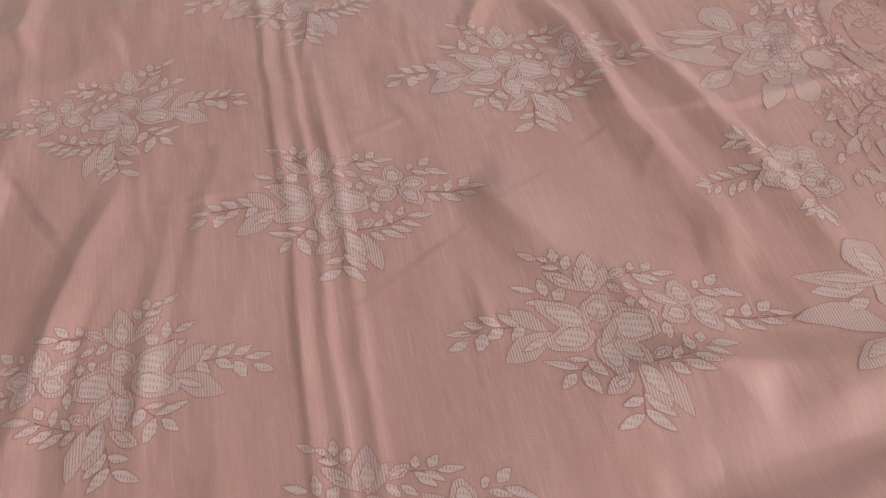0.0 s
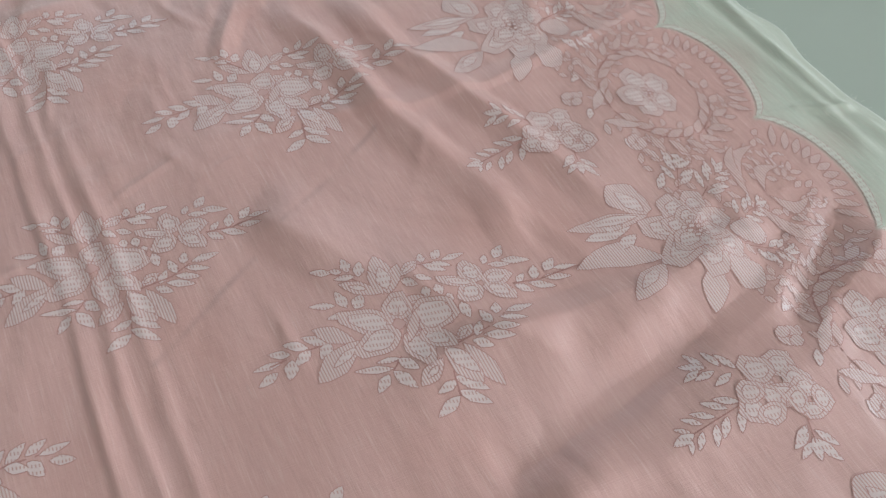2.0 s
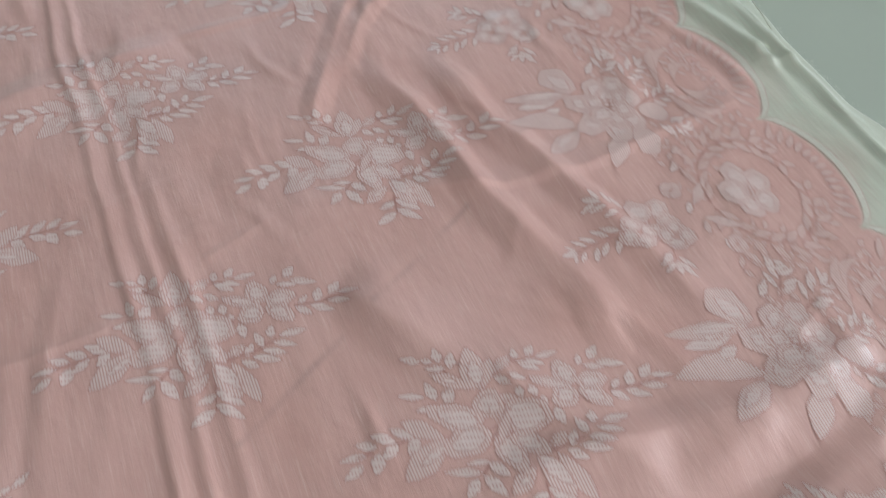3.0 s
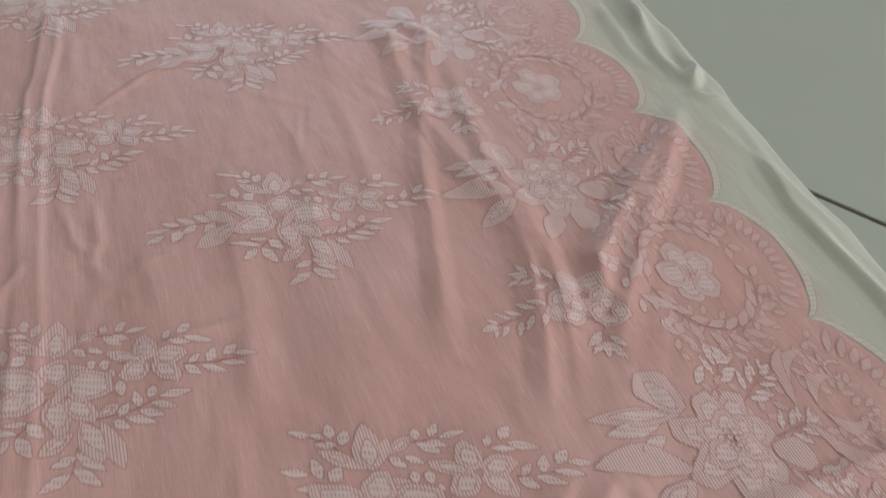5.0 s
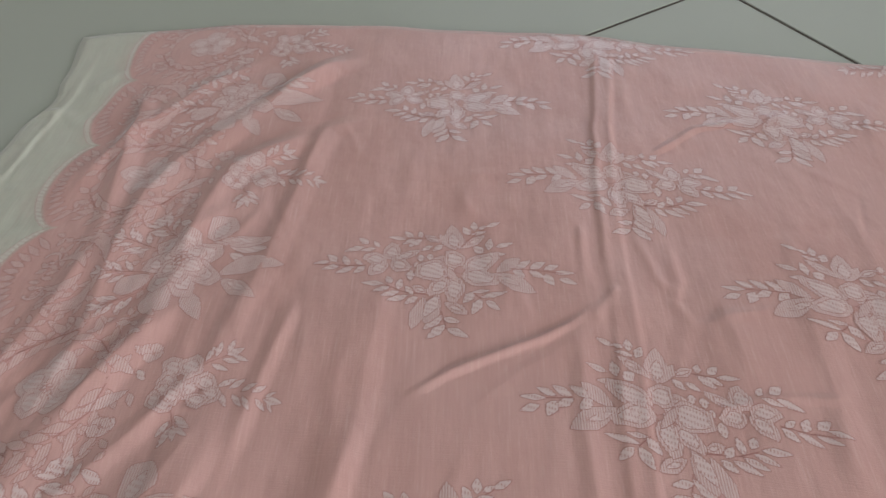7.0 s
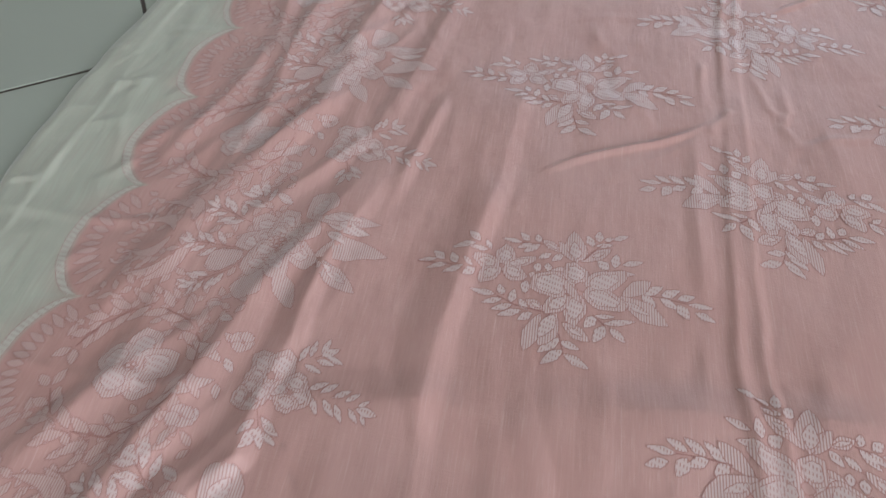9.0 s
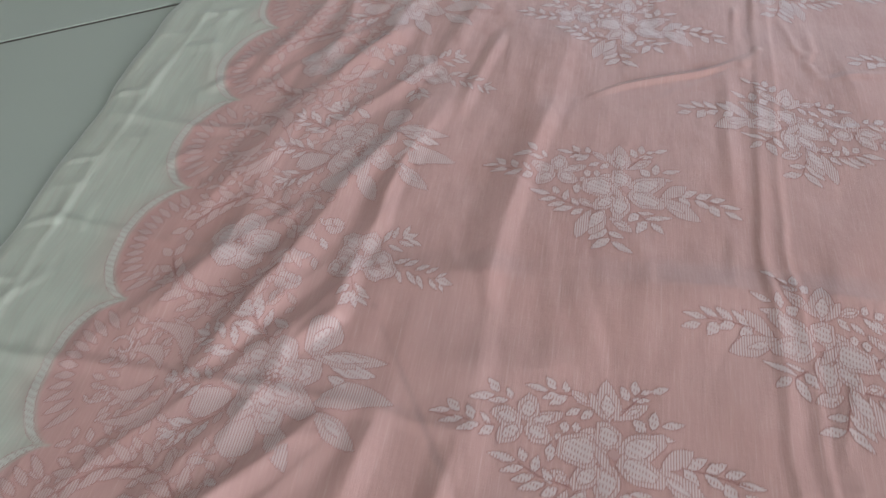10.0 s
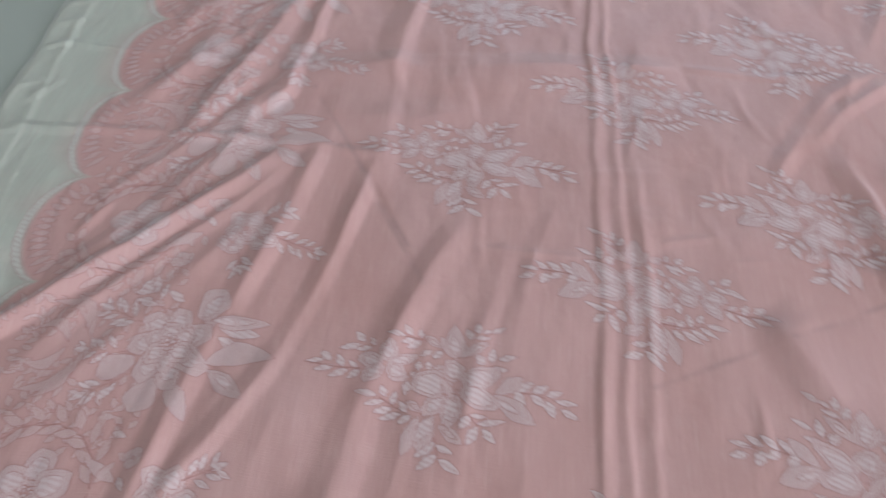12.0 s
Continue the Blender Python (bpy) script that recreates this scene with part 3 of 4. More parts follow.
def on_cloth(u, v, lift):
    """Places of cloth coordinates on the laid, folded sheet."""
    fu = np.clip((u + 0.617) / 1.107 * (NU - 1), 0, NU - 1.001)
    e = np.interp(u, us, end)
    s = np.clip(np.where(v > 0, v / e, v), -0.84, 0.999)
    fv = np.interp(s, vn, np.arange(len(vn)))
    i, j = fu.astype(int), np.minimum(fv.astype(int), len(vn) - 2)
    a, b = (fu - i)[:, None], (fv - j)[:, None]

    def at(g):
        return g[i, j] * (1 - a) * (1 - b) + g[i + 1, j] * a * (1 - b) + g[i, j + 1] * (1 - a) * b + g[i + 1, j + 1] * a * b
    return at(P3) + at(NRM) * lift[:, None]


class Figure:
    """A woven figure in cloth coordinates, made of leaf and petal shapes with a thin outline each."""

    def __init__(self):
        self.p, self.h, self.f, self.m, self.groups = [], [], [], [], []

    def piece(self, name):
        """What is drawn from here on is a part of its own."""
        self.groups.append((name, len(self.f)))

    def strip(self, left, right, kind, layer, outline=0.00046):
        """A shape between two sides that run from base to tip."""
        left, right = np.array(left), np.array(right)
        n, k = len(left), len(self.p)
        lift = 0.00026 + 0.00005 * layer
        cols = int(min(11, 2 + math.ceil(float(np.max(np.linalg.norm(left - right, axis=1))) / 0.0022)))
        for a, b in zip(left, right):
            self.p += [a + (b - a) * c / (cols - 1) for c in range(cols)]
            self.h += [lift] * cols
        for i in range(n - 1):
            for c in range(cols - 1):
                q = k + cols * i + c
                self.f.append((q, q + 1, q + cols + 1, q + cols))
                self.m.append(kind)
        ring = np.concatenate((left, right[::-1]))
        d = np.roll(ring, -1, 0) - np.roll(ring, 1, 0)
        nrm = np.stack((-d[:, 1], d[:, 0]), -1)
        nrm /= np.linalg.norm(nrm, axis=1, keepdims=True) + 1e-9
        area = np.sum(ring[:, 0] * np.roll(ring[:, 1], -1) - np.roll(ring[:, 0], -1) * ring[:, 1])
        out = ring + nrm * outline * (-1 if area > 0 else 1)
        k, n = len(self.p), len(ring)
        self.p += list(ring) + list(out)
        self.h += [lift] * n + [lift - 0.00001] * n
        for i in range(n):
            j = (i + 1) % n
            self.f.append((k + i, k + j, k + n + j, k + n + i))
            self.m.append(2)

    def leaf(self, base, tip, width, kind=1, layer=0, curl=0.0, fat=0.45):
        base, tip = np.array(base, float), np.array(tip, float)
        d = tip - base
        n = np.array((-d[1], d[0]))
        ll, rr = [], []
        for t in np.linspace(0, 1, 8):
            w = width / (np.linalg.norm(d) + 1e-9) * (t / fat if t < fat else (1 - t) / (1 - fat)) ** 0.62 * 0.5
            c = base + d * t + n * curl * math.sin(math.pi * t)
            ll.append(c + n * w)
            rr.append(c - n * w)
        self.strip(ll, rr, kind, layer)

    def petal(self, base, tip, width, kind=0, layer=1, notch=0.12):
        """A broad petal, widest near its outer end, with a shallow notch."""
        base, tip = np.array(base, float), np.array(tip, float)
        d = tip - base
        n = np.array((-d[1], d[0])) / (np.linalg.norm(d) + 1e-9)
        ll, rr = [], []
        for t in np.linspace(0, 1, 12):
            w = width * 0.56 * math.sin(math.pi * (0.06 + 0.92 * t ** 1.3)) ** 0.75 * (1 + 0.10 * math.sin(9 * t + 40 * width))
            e = 1.0 + notch * (t > 0.9)
            ll.append(base + d * t * e + n * w)
            rr.append(base + d * t * e - n * w)
        self.strip(ll, rr, kind, layer)

    def sprig(self, base, tip, pairs, size, spread=44, kind=1):
        """Paired leaves along a stem, with one at its end."""
        base, tip = np.array(base, float), np.array(tip, float)
        size *= 1.20
        pairs += 1
        d = tip - base
        ang = math.atan2(d[1], d[0])
        stem = d / np.linalg.norm(d)
        side = np.array((-stem[1], stem[0])) * 0.00022
        self.strip([base + side, tip - stem * size * 0.7 + side], [base - side, tip - stem * size * 0.7 - side], 2, 0, 0.0001)
        for i in range(pairs):
            c = base + (d - stem * size * 0.7) * ((i + 0.45) / pairs)
            s = size * (1.0 - 0.12 * i + 0.12 * math.sin(7.1 * i + 11 * base[0]))
            for sg in (1, -1):
                a = ang + sg * radians(spread + 6 * math.sin(3.3 * i + sg))
                c2 = c + stem * size * (0.22 if sg > 0 else 0.0)
                root = c2 + np.array((math.cos(a), math.sin(a))) * 0.0024
                self.leaf(root, root + np.array((math.cos(a), math.sin(a))) * s, s * 0.36, kind)
        self.leaf(tip - stem * size * 0.95, tip, size * 0.42, kind)

    def lobe(self, base, tip, width, layer=1.0, heart=0.62):
        """A rounded, shallowly notched hatched petal with a dashed, outlined heart inside."""
        base, tip = np.array(base, float), np.array(tip, float)
        d = tip - base
        n = np.array((-d[1], d[0])) / (np.linalg.norm(d) + 1e-9)
        for scale, kind, lay_up in ((1.0, 0, layer), (heart, 1, layer + 0.4)):
            if not scale:
                continue
            ll, rr = [], []
            for t in np.linspace(0, 1, 13):
                w = 0.5 * width * scale * math.sin(math.pi * (0.07 + 0.86 * t ** 0.85)) ** 0.6 * (1 + 0.09 * math.sin(7 * t + 300 * width))
                c = base + d * ((1 - scale) * 0.42 + t * scale)
                dip = d * 0.07 * scale * max(0.0, 6 * t - 5)
                ll.append(c + n * w + dip * (0.6 if t < 1 else 0))
                rr.append(c - n * w * 0.94 + dip)
            self.strip(ll, rr, kind, lay_up)

    def leaves(self, grid, rows, kind=1, layer=0.4):
        """Single leaves, each from its root to its tip, with its width in grid units."""
        for x0, y0, x1, y1, w in rows:
            a, b = np.array(grid(x0, y0)), np.array(grid(x1, y1))
            self.leaf(a, b, w * 0.000150, kind, layer, fat=0.42 if kind else 0.55)

    def stem(self, *points):
        points = [np.array(p, float) for p in points]
        for a, b in zip(points[:-1], points[1:]):
            n = np.array((a[1] - b[1], b[0] - a[0])) / (np.linalg.norm(b - a) + 1e-9) * 0.00035
            self.strip([a + n, b + n], [a - n, b - n], 2, 0, 0.0001)

    def flower(self, c, r, n, turn, layer=1, inner=True, wide=1.0):
        """A ring of overlapping notched petals, each with a dashed heart."""
        c = np.array(c, float)
        for i in range(n):
            a = radians(turn) + 2 * math.pi * i / n + 0.12 * math.sin(4.7 * i + turn)
            d = np.array((math.cos(a), math.sin(a)))
            k = r * (1 + 0.12 * math.sin(5 * i + turn))
            self.lobe(c + d * r * 0.14, c + d * k, 2 * math.pi * r / n * 0.80 * wide, layer + (i % 2) * 0.5 + 0.1 * i, 0.6 if inner else 0)

    def beads(self, c, r, n, layer=4):
        for i in range(n):
            a = 2.4 * i
            q = r * math.sqrt((i + 0.5) / n)
            p = np.array((c[0] + q * math.cos(a), c[1] + q * math.sin(a)))
            s = r / math.sqrt(n) * 0.8
            self.leaf(p - (s, 0), p + (s, 0), s * 1.7, 1, layer, fat=0.5)

    def weave(self, name, u0, v0, mirror, parent, label="", border=False):
        p = np.array(self.p)
        u = u0 + p[:, 0] * mirror * (np.where(p[:, 0] > 0, SQUEEZE[int(mirror)], 1.0) if border else 1.0)
        v = v0 + p[:, 1]
        e = np.interp(u, us, end)
        v = np.minimum(v, e - 0.001)
        pos = on_cloth(u, v, np.array(self.h))
        faces = np.array([t[::int(mirror)] for t in self.f])
        marks = self.groups + [("", len(faces))]
        owner = parent
        if len(self.groups) > 1:
            owner = new(name)
            owner.parent = parent
            owner["label"] = label
        for (piece, a), (_, b) in zip(marks[:-1], marks[1:]):
            used, local = np.unique(faces[a:b].ravel(), return_inverse=True)
            whole = owner is parent
            ob = link(name if whole else piece, pos[used].tolist(), local.reshape(-1, 4).tolist(), [HATCH, BRAID if name == "scallop_braid" else DASH, EDGE, DISC, FAINT], owner, label if whole else "")
            if piece == "vine_leaves":
                ob["kind"] = "stuff"
            me = ob.data
            me.polygons.foreach_set("material_index", np.array(self.m[a:b], np.int32))
            me.polygons.foreach_set("use_smooth", np.ones(b - a, bool))
            lay_uv = me.uv_layers.new(name="UVMap")
            vi = np.zeros(len(me.loops), np.int32)
            me.loops.foreach_get("vertex_index", vi)
            lay_uv.data.foreach_set("uv", np.stack((u[used][vi], v[used][vi]), -1).ravel().astype(np.float32))


def g(x, y):
    """Bouquet drawing grid: about five units to a millimetre, drawn slightly turned."""
    X = (x - 620) * 0.00019
    return (X, -(y - 280) * 0.000225 - 0.137 * X)


def near_half(x, y):
    """Finer grid over the bouquet's half with the long leaf."""
    return g(103 + 0.687 * x, 20.6 + 0.687 * y)


def far_half(x, y):
    """Finer grid over the half with the open blossom."""
    return g(577 + 0.687 * x, 20.6 + 0.687 * y)


def bouquet():
    b = Figure()
    n, f = near_half, far_half
    b.piece("leaf_sprig")
    b.stem(n(370, 366), n(250, 378), n(60, 412))
    b.leaves(n, ((345, 368, 245, 318, 46), (255, 370, 160, 333, 44), (175, 380, 82, 358, 38), (125, 402, -5, 414, 32),
                 (352, 370, 285, 428, 52), (262, 380, 172, 432, 44), (172, 405, 125, 482, 56), (92, 440, -8, 484, 40)))
    b.piece("leaf_sprig")
    b.stem(f(140, 500), f(300, 470), f(400, 425))
    b.leaves(f, ((238, 492, 288, 434, 38), (328, 458, 312, 386, 40), (368, 420, 398, 366, 42), (410, 418, 545, 402, 38),
                 (370, 440, 478, 468, 32), (318, 470, 424, 498, 36), (266, 495, 388, 527, 38), (212, 505, 282, 545, 40)))
    b.piece("leaf_sprig")
    b.stem(f(528, 286), f(660, 284), f(850, 262))
    b.leaves(f, ((550, 285, 606, 243, 30), (633, 282, 672, 216, 44), (702, 252, 772, 202, 46), (745, 248, 850, 260, 28),
                 (678, 278, 795, 302, 34), (598, 293, 705, 332, 38), (532, 293, 598, 338, 40)))
    b.piece("leaf_sprig")
    b.leaves(f, ((464, 168, 497, 122, 32), (528, 144, 594, 92, 46), (550, 160, 674, 187, 38), (480, 174, 580, 187, 30)))
    b.piece("leaf_sprig")
    b.stem(f(185, 125), f(300, 118))
    b.leaves(f, ((207, 116, 222, 68, 36), (262, 108, 315, 60, 40), (298, 116, 414, 99, 30), (248, 122, 325, 152, 30), (203, 128, 288, 174, 40)))
    b.piece("leaf_sprig")
    b.stem(n(660, 205), n(560, 105), n(480, 66))
    b.leaves(n, ((500, 72, 415, 42, 32), (575, 88, 575, 26, 44), (604, 118, 642, 56, 46), (592, 112, 500, 102, 28), (548, 80, 496, 62, 26)))
    b.piece("leaf_sprig")
    b.leaves(n, ((450, 212, 340, 192, 34), (492, 232, 478, 152, 46), (512, 258, 386, 264, 38), (522, 244, 580, 196, 56)))
    b.piece("leaf_sprig")
    b.stem(n(600, 490), n(540, 540))
    b.leaves(n, ((545, 532, 385, 510, 34), (588, 495, 488, 494, 26), (582, 498, 640, 560, 50), (538, 543, 594, 632, 52), (514, 552, 436, 617, 44)))
    b.piece("leaf_sprig")
    b.stem(n(762, 600), n(735, 700))
    b.leaves(n, ((757, 638, 655, 672, 38), (732, 698, 608, 760, 46)))
    b.leaves(f, ((64, 622, 170, 696, 50), (48, 678, 152, 750, 48)))
    b.piece("hatched_leaf")
    b.leaves(n, ((455, 385, 305, 296, 78),), 0, 0.6)
    b.piece("hatched_leaf")
    b.leaves(n, ((470, 385, 228, 522, 108),), 0, 0.8)
    b.leaves(n, ((440, 412, 318, 474, 34),), 1, 1.4)
    b.piece("hatched_leaf")
    b.leaves(n, ((665, 210, 508, 126, 58),), 0, 0.8)
    b.leaves(n, ((610, 178, 545, 146, 22),), 1, 1.4)
    b.piece("hatched_leaf")
    b.leaves(f, ((85, 162, 190, 102, 50),), 0, 0.8)
    b.leaves(f, ((100, 152, 175, 114, 18),), 1, 1.4)
    b.piece("hatched_leaf")
    b.leaves(n, ((750, 545, 612, 630, 68),), 0, 0.8)
    b.leaves(n, ((720, 568, 648, 606, 24),), 1, 1.4)
    b.piece("hatched_leaf")
    b.leaves(f, ((156, 484, 250, 438, 52),), 0, 0.8)
    b.leaves(f, ((172, 476, 222, 450, 20),), 1, 1.4)
    # pointed buds above and below
    b.piece("bud")
    b.leaves(n, ((690, 222, 715, 36, 96), (668, 215, 655, 105, 46), (705, 215, 792, 100, 54)), 0, 0.8)
    b.leaves(n, ((693, 200, 710, 100, 58),), 1, 1.6)
    b.piece("bud")
    b.leaves(f, ((92, 496, 165, 665, 100), (170, 505, 240, 694, 78)), 0, 0.8)
    b.leaves(f, ((98, 508, 172, 625, 64),), 1, 1.6)
    # small leaves in the gaps
    b.piece("leaf_sprig")
    b.leaves(f, ((78, 178, 134, 219, 38), (138, 178, 206, 209, 34), (152, 234, 148, 280, 38), (204, 236, 206, 286, 42),
                 (258, 336, 262, 406, 46), (228, 286, 232, 324, 32)), 1, 0.6)
    # open five-petalled blossom
    b.piece("blossom")
    for x, y, w in ((225, 212, 55), (372, 146, 92), (548, 228, 84), (505, 345, 80), (270, 325, 92)):
        b.lobe(f(395 + (x - 395) * 0.10, 262 + (y - 262) * 0.10), f(x, y), w * 0.000150, 1.2 + x * 0.0006, 0.58)
    # large blossom round a plain disc
    b.piece("blossom")
    for x0, y0, x1, y1, w, up in ((690, 300, 880, 372, 150, 0.6), (640, 352, 440, 268, 112, 1.0), (646, 372, 436, 440, 116, 1.3), (670, 330, 724, 226, 112, 1.2),
                                  (680, 396, 704, 546, 104, 1.5)):
        b.lobe(n(x0, y0), n(x1, y1), w * 0.000150, up, 0.66)
    b.piece("blossom")
    b.lobe(f(48, 352), f(226, 346), 150 * 0.000150, 2.2, 0.74)
    b.lobe(f(36, 412), f(150, 490), 82 * 0.000150, 2.0, 0.6)
    b.leaves(n, ((772, 306, 662, 436, 44),), 0, 2.6)
    b.piece("flower_disc")
    b.leaves(n, ((636, 352, 694, 352, 50),), 3, 2.8)
    return b


def border_cluster():
    """Large open flower with broad leaves, and the leafy, scrolled scallop outside it."""
    b = Figure()
    b.piece("blossom")
    b.flower((0, 0), 0.033, 7, 50, 1.6, True, 0.95)
    b.flower((0, 0), 0.020, 6, 25, 3.4, True, 1.0)
    b.beads((0, 0), 0.008, 12, 6)
    b.piece("broad_leaf")
    b.petal((-0.018, 0.022), (-0.030, 0.050), 0.022, 0, 1, 0)
    b.leaf((-0.020, 0.024), (-0.028, 0.044), 0.011, 1, 2)
    b.piece("broad_leaf")
    b.leaf((-0.020, 0.020), (-0.072, 0.028), 0.013, 0, 1)
    b.leaf((-0.026, 0.022), (-0.060, 0.027), 0.007, 1, 2)
    b.piece("broad_leaf")
    b.leaf((-0.034, 0.017), (-0.066, 0.017), 0.011, 1, 0.5)
    b.piece("broad_leaf")
    b.leaf((-0.035, 0.010), (-0.052, 0.004), 0.008, 1, 0.5)
    b.piece("broad_leaf")
    b.leaf((-0.030, -0.012), (-0.082, 0.001), 0.020, 0, 1, -0.12)
    b.piece("broad_leaf")
    b.leaf((-0.034, -0.016), (-0.066, -0.034), 0.016, 0, 1.2)
    b.leaf((-0.040, -0.018), (-0.058, -0.028), 0.007, 1, 2.2)
    b.piece("broad_leaf")
    b.leaf((-0.008, -0.028), (-0.028, -0.056), 0.016, 0, 1)
    b.piece("broad_leaf")
    b.petal((0.004, -0.026), (0.012, -0.052), 0.022, 0, 1, 0)
    b.piece("broad_leaf")
    b.petal((0.022, -0.012), (0.046, -0.022), 0.018, 0, 1.2, 0)
    b.piece("leaf_sprig")
    b.sprig((0.014, 0.030), (0.036, 0.054), 2, 0.0125)
    b.piece("leaf_sprig")
    b.sprig((0.026, 0.018), (0.064, 0.034), 3, 0.0120)
    b.piece("leaf_sprig")
    b.sprig((0.030, -0.006), (0.070, -0.004), 3, 0.0110)
    b.piece("leaf_sprig")
    b.sprig((0.026, -0.026), (0.058, -0.044), 3, 0.0110)
    b.piece("small_leaf")
    b.leaf((0.000, 0.036), (0.014, 0.046), 0.007)
    b.piece("scroll")
    # scrolls
    for sg in (1, -1):
        b.leaf((0.060, 0.004 * sg), (0.100, 0.036 * sg), 0.012, 4, 0.5, 0.25 * sg)
        b.leaf((0.066, 0.012 * sg), (0.084, 0.042 * sg), 0.009, 4, 0.8, 0.2 * sg)
        b.leaf((0.076, 0.002 * sg), (0.104, 0.014 * sg), 0.010, 4, 1.0, 0.3 * sg)
        for i in range(9):
            a = radians(20 + 33 * i)
            q = 0.0092 - 0.00085 * i
            b.leaf((0.108 + q * math.cos(a), (0.016 + q * math.sin(a)) * sg),
                   (0.108 + q * math.cos(a + 0.7), (0.016 + q * math.sin(a + 0.7)) * sg), 0.003, 0, 0.6)
    b.piece("leaf_fan")
    # nested hatched leaves in the scallop
    for r in (0.013, 0.021):
        for i in range(8):
            a = radians(-98 + 28 * i)
            c = np.array((0.086 + r * math.cos(a) * 1.1, r * 1.5 * math.sin(a)))
            d = np.array((math.cos(a + 0.5), math.sin(a + 0.5))) * 0.0105
            b.leaf(c, c + d, 0.0048, 4, 0.3)
    b.piece("leaf_fringe")
    # leaf fringe that follows the scalloped edge
    for i in range(11):
        w = (i - 5) / 5.0 * 0.044
        edge = float(scallop(np.array(ROW0 + REPEAT / 2 + w))) - BORDER
        lean = w * 0.35
        b.leaf((edge - 0.020, w - lean), (edge - 0.005, w), 0.0064, 4)
    return b


def border_wreath():
    """Small five-petalled flower in a ring of leaves, with a spray that points to the middle."""
    b = Figure()
    b.piece("blossom")
    b.flower((0.060, 0), 0.0245, 5, 90, 1.5)
    b.beads((0.060, 0), 0.004, 5, 5)
    b.piece("leaf_wreath")
    # two leaf branches that close round the blossom
    for sg in (1, -1):
        for i in range(10):
            a = radians(176 - 17.5 * i) * sg
            c = np.array((0.064 + 0.045 * math.cos(a), 0.047 * math.sin(a)))
            along = a - sg * math.pi / 2
            for k in (1, -1):
                t = along + 0.62 * k
                d = np.array((math.cos(t), math.sin(t))) * (0.0195 if i < 8 else 0.014)
                b.leaf(c + d * 0.12, c + d, 0.0072, 4, 0.3 + 0.1 * (k > 0))
        arc = [(0.064 + 0.045 * math.cos(radians(178 - 13.2 * i) * sg), 0.046 * math.sin(radians(178 - 13.2 * i) * sg)) for i in range(0, 13, 2)]
        b.stem(*arc)
    b.piece("leaf_fringe")
    for i in range(13):
        w = (i - 6) / 6.0 * 0.047
        edge = float(scallop(np.array(ROW0 + w))) - BORDER
        b.leaf((edge - 0.019, w * 0.72), (edge - 0.005, w), 0.0060, 4, 0.3)
    # loose foliage between the wreath and the spray
    for i in range(8):
        b.piece("small_leaf")
        a = radians(120 + 17 * i)
        c = np.array((0.062 + 0.060 * math.cos(a), 0.0600 * math.sin(a)))
        d = np.array((math.cos(a + 1.1), math.sin(a + 1.1))) * 0.0115
        b.leaf(c, c + d, 0.0056, i % 2)
    # faint vines that fill the ground of the border
    b.piece("vine_leaves")
    for row, lean in ((-0.092, 0.5), (-0.066, -0.4), (-0.040, 0.3), (0.040, -0.3), (0.066, 0.4), (0.092, -0.5)):
        for i in range(11):
            c = np.array((0.002 + 0.0105 * i, row + 0.010 * math.sin(0.9 * i + 40 * row)))
            if c[0] > float(scallop(np.array(ROW0 + c[1]))) - BORDER - 0.022:
                continue
            for k in (1, -1):
                a = lean * math.sin(0.8 * i) + 0.8 * k
                d = np.array((math.cos(a), math.sin(a))) * (0.0115 + 0.002 * math.sin(2.3 * i + k))
                b.leaf(c + d * 0.12, c + d, 0.0052, 4, -1.5 + 0.1 * k)
    # spray
    b.piece("blossom")
    b.flower((-0.030, 0.002), 0.0180, 5, 40, 2)
    b.piece("blossom")
    b.flower((-0.045, -0.006), 0.0130, 4, 10, 3.5)
    b.piece("blossom")
    b.flower((-0.022, -0.014), 0.0120, 4, 70, 3)
    b.piece("leaf_sprig")
    b.sprig((-0.050, -0.002), (-0.102, -0.010), 4, 0.0120)
    b.piece("leaf_sprig")
    b.sprig((-0.040, 0.012), (-0.068, 0.030), 2, 0.0115)
    b.piece("leaf_sprig")
    b.sprig((-0.030, -0.022), (-0.038, -0.044), 2, 0.0115)
    b.piece("blossom")
    b.flower((-0.004, 0.022), 0.0075, 4, 20, 1, False)
    b.piece("blossom")
    b.flower((0.014, -0.032), 0.0075, 4, 50, 1, False)
    for sg in (1, -1):
        b.piece("leaf_branch")
        b.leaf((0.004, 0.006 * sg), (0.030, 0.022 * sg), 0.009, 0, 0.5)
        # leaf branches that part the wreath from the open flowers
        for i in range(9):
            t = i / 8
            c = np.array((0.014 + 0.098 * t, (0.034 + 0.021 * math.sin(math.pi * t)) * sg))
            a = (0.55 - 1.1 * t) * sg
            for k in (1, -1):
                d = np.array((math.cos(a + 0.75 * k), math.sin(a + 0.75 * k))) * 0.0125
                b.leaf(c + d * 0.12, c + d, 0.0052, 4)
    return b


def scallop_rim(row):
    """Pale dashed braid along one scallop, outside the dyed edge."""
    b = Figure()
    vs = np.linspace(-REPEAT / 4 + 0.001, REPEAT / 4 - 0.001, 27)
    b.piece("scallop_braid")
    edge = scallop(row + vs) - BORDER
    b.strip(list(zip(edge + 0.0008, vs)), list(zip(edge + 0.0075, vs)), 1, 0, 0.0003)
    return b


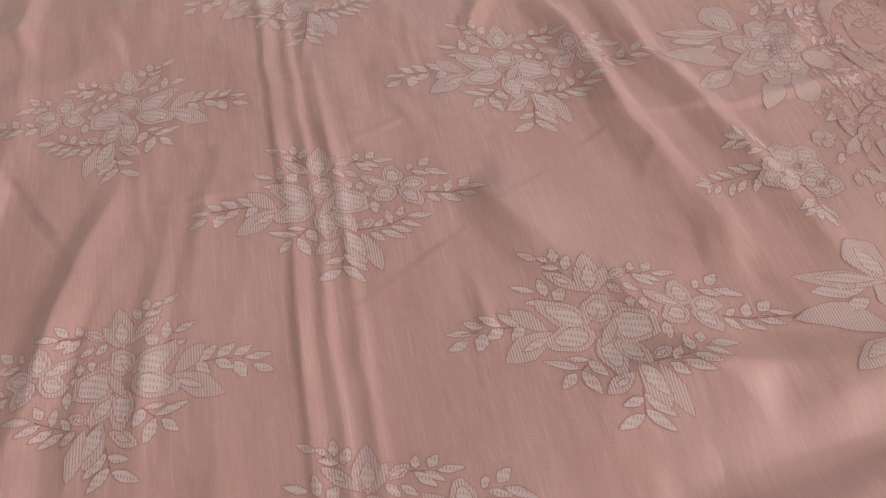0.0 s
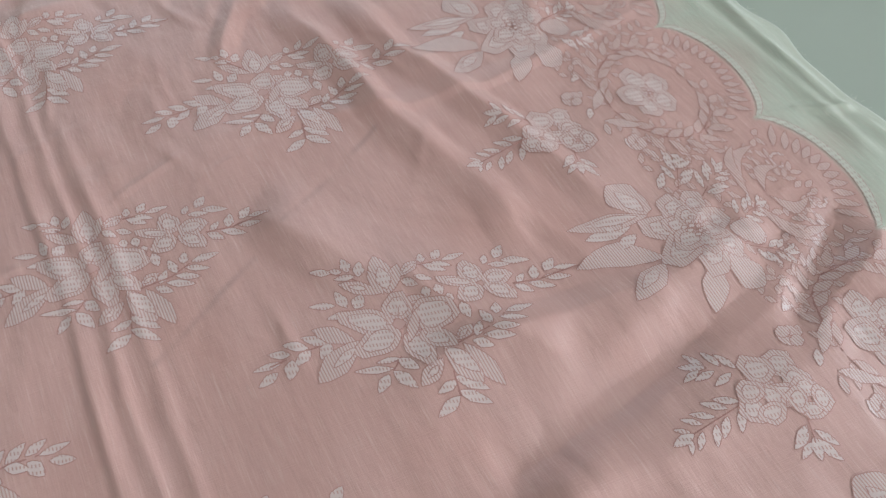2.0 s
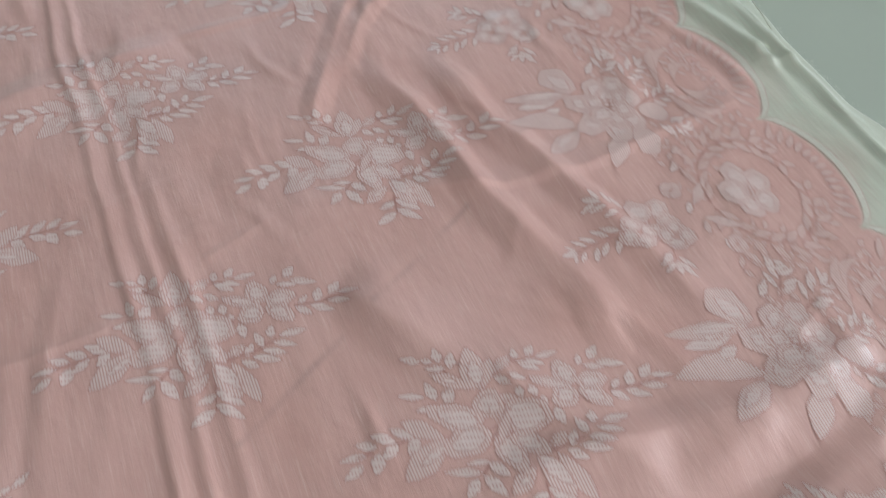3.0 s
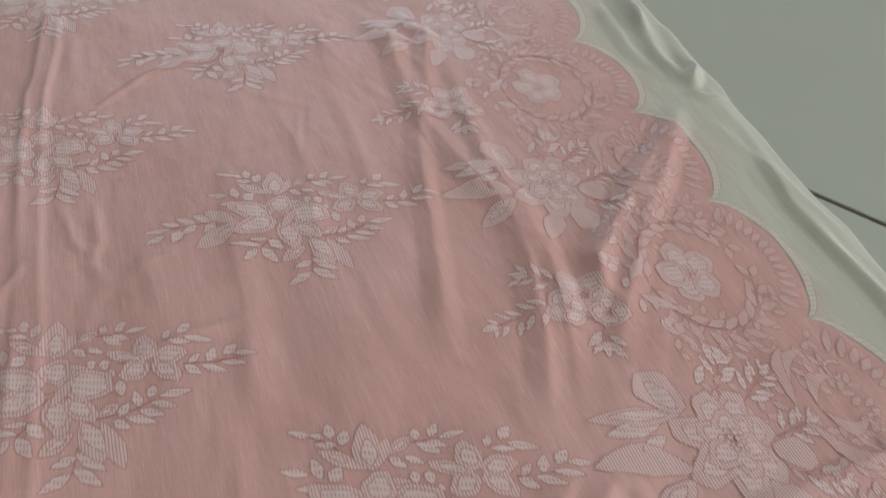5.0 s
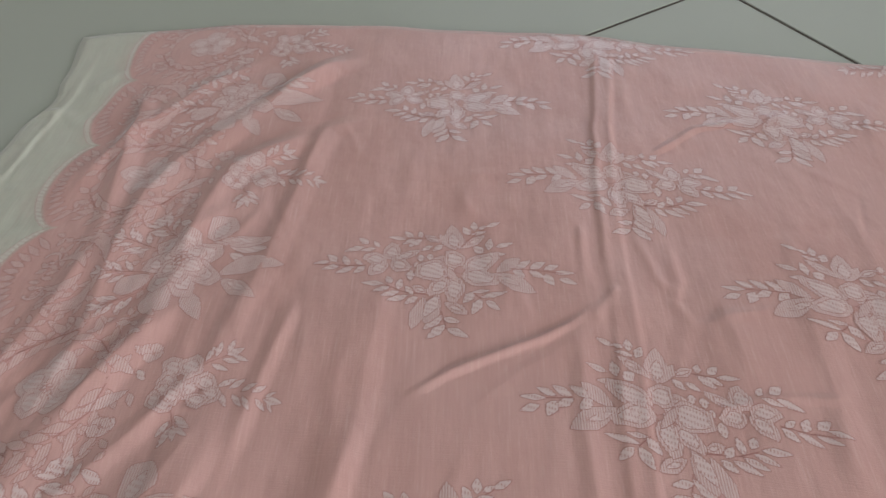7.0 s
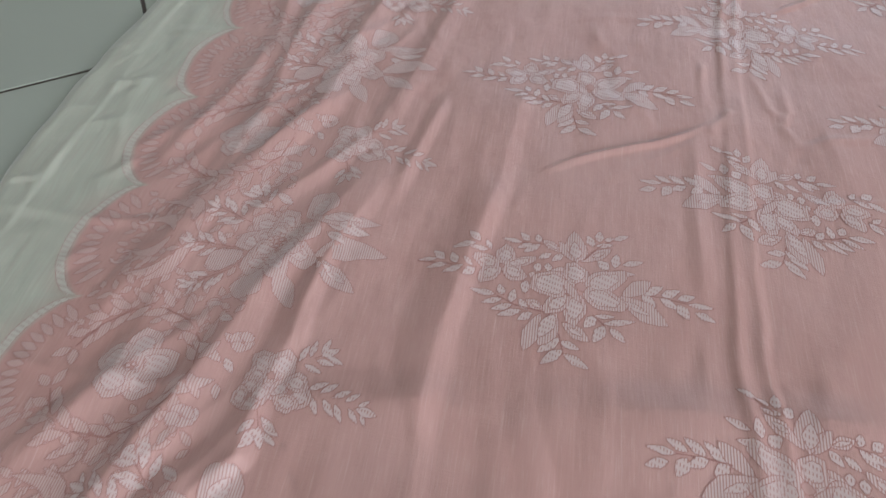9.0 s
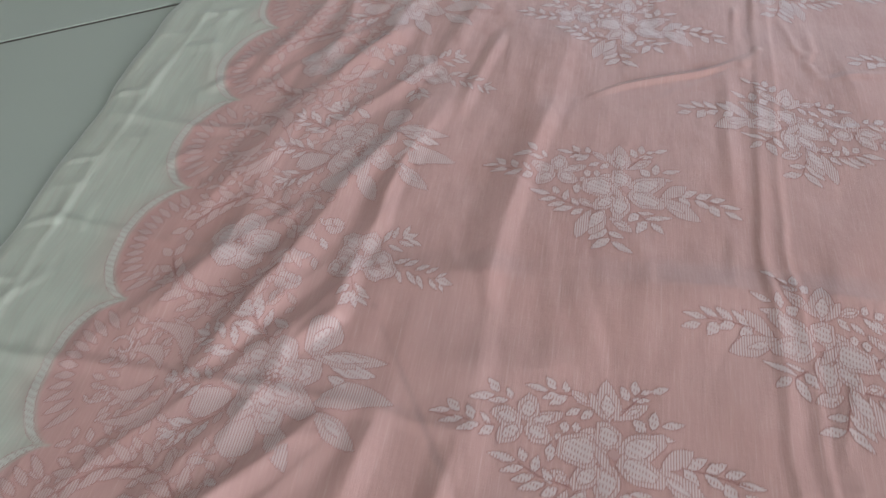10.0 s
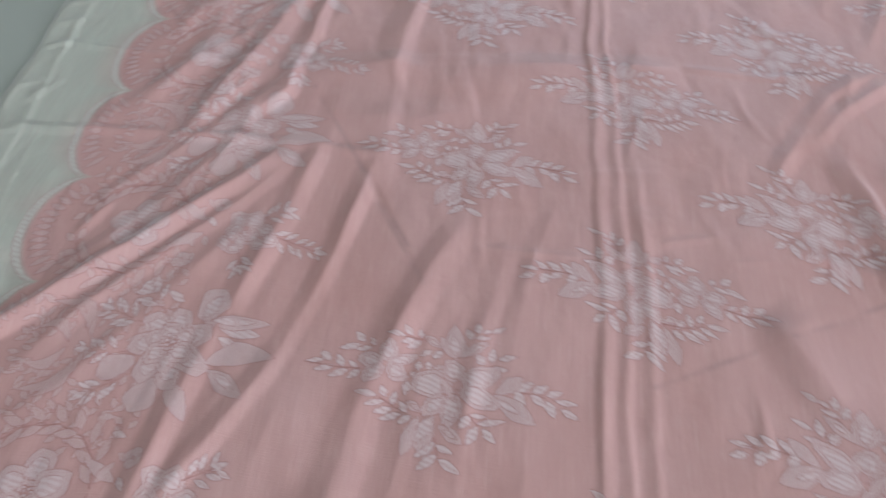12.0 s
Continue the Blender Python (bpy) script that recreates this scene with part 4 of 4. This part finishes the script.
BOUQUET, CLUSTER, WREATH = bouquet(), border_cluster(), border_wreath()
for k in range(-2, 5):
    BOUQUET.weave("woven_bouquet", -0.014, ROW0 + REPEAT * k, 1, cloth, "pale satin-woven flower bouquet")
    if k < 4:
        for u0, turned in ((-0.1645, -1), (0.1365, 1)):
            BOUQUET.weave("woven_bouquet", u0, ROW0 + REPEAT * (k + 0.5), turned, cloth, "pale satin-woven flower bouquet")
    for sign in (1, -1):
        x = AXIS + sign * BORDER
        WREATH.weave("border_spray", x, ROW0 + REPEAT * k, sign, cloth, "pale woven spray and leaf wreath", True)
        scallop_rim(ROW0).weave("scallop_braid", x, ROW0 + REPEAT * k, sign, cloth, "cream dashed scalloped braid", True)
        if k < 4:
            CLUSTER.weave("border_flower", x, ROW0 + REPEAT * (k + 0.5), sign, cloth, "pale woven open flower with broad leaves", True)
            scallop_rim(ROW0 + REPEAT / 2).weave("scallop_braid", x, ROW0 + REPEAT * (k + 0.5), sign, cloth, "cream dashed scalloped braid", True)


def frayed_edge():
    """Loose thread ends along the raw edge on the right and at the far corner."""
    v, f = [], []
    for i in range(420):
        t = rng.uniform(0.05, 1.09)
        px, py, pz = on_cloth(np.array([0.4895]), np.array([t]), np.array([0.0003]))[0]
        a = radians(rng.uniform(-55, 45))
        n = rng.uniform(0.002, 0.009)
        k = len(v)
        for s in (0.0, 0.5, 1.0):
            q = a + s * rng.uniform(-0.7, 0.7)
            x, y, z = px - 0.001 + n * s * math.cos(q), py + n * s * math.sin(q), 0.0009 + (pz - 0.0009) * (1 - s) * 0.7 + 0.0008 * s
            v += [(x, y - 0.00012, z), (x, y + 0.00012, z)]
        f += [(k, k + 1, k + 3, k + 2), (k + 2, k + 3, k + 5, k + 4)]
    return tagged(link("frayed_thread", v, f, [THREAD], cloth, "loose cream thread ends"), kind="stuff")


frayed_edge()


def loose_thread():
    """A short white thread lying across the hem."""
    t = np.linspace(0, 1, 14)
    c = on_cloth(0.476 + 0.010 * t - 0.004 * np.sin(5 * t), 0.428 + 0.052 * t, np.full(14, 0.0012) + 0.004 * np.sin(np.pi * t))
    v, f = [], []
    for k, p in enumerate(c):
        for a in range(6):
            v.append((p[0] + 0.0005 * math.cos(a * math.pi / 3), p[1], p[2] + 0.0005 * math.sin(a * math.pi / 3)))
        if k:
            f += [(6 * k - 6 + a, 6 * k - 6 + (a + 1) % 6, 6 * k + (a + 1) % 6, 6 * k + a) for a in range(6)]
    return tagged(link("loose_thread", v, f, [THREAD]), "short curled white thread lying on the cloth hem", "thread")


loose_thread()
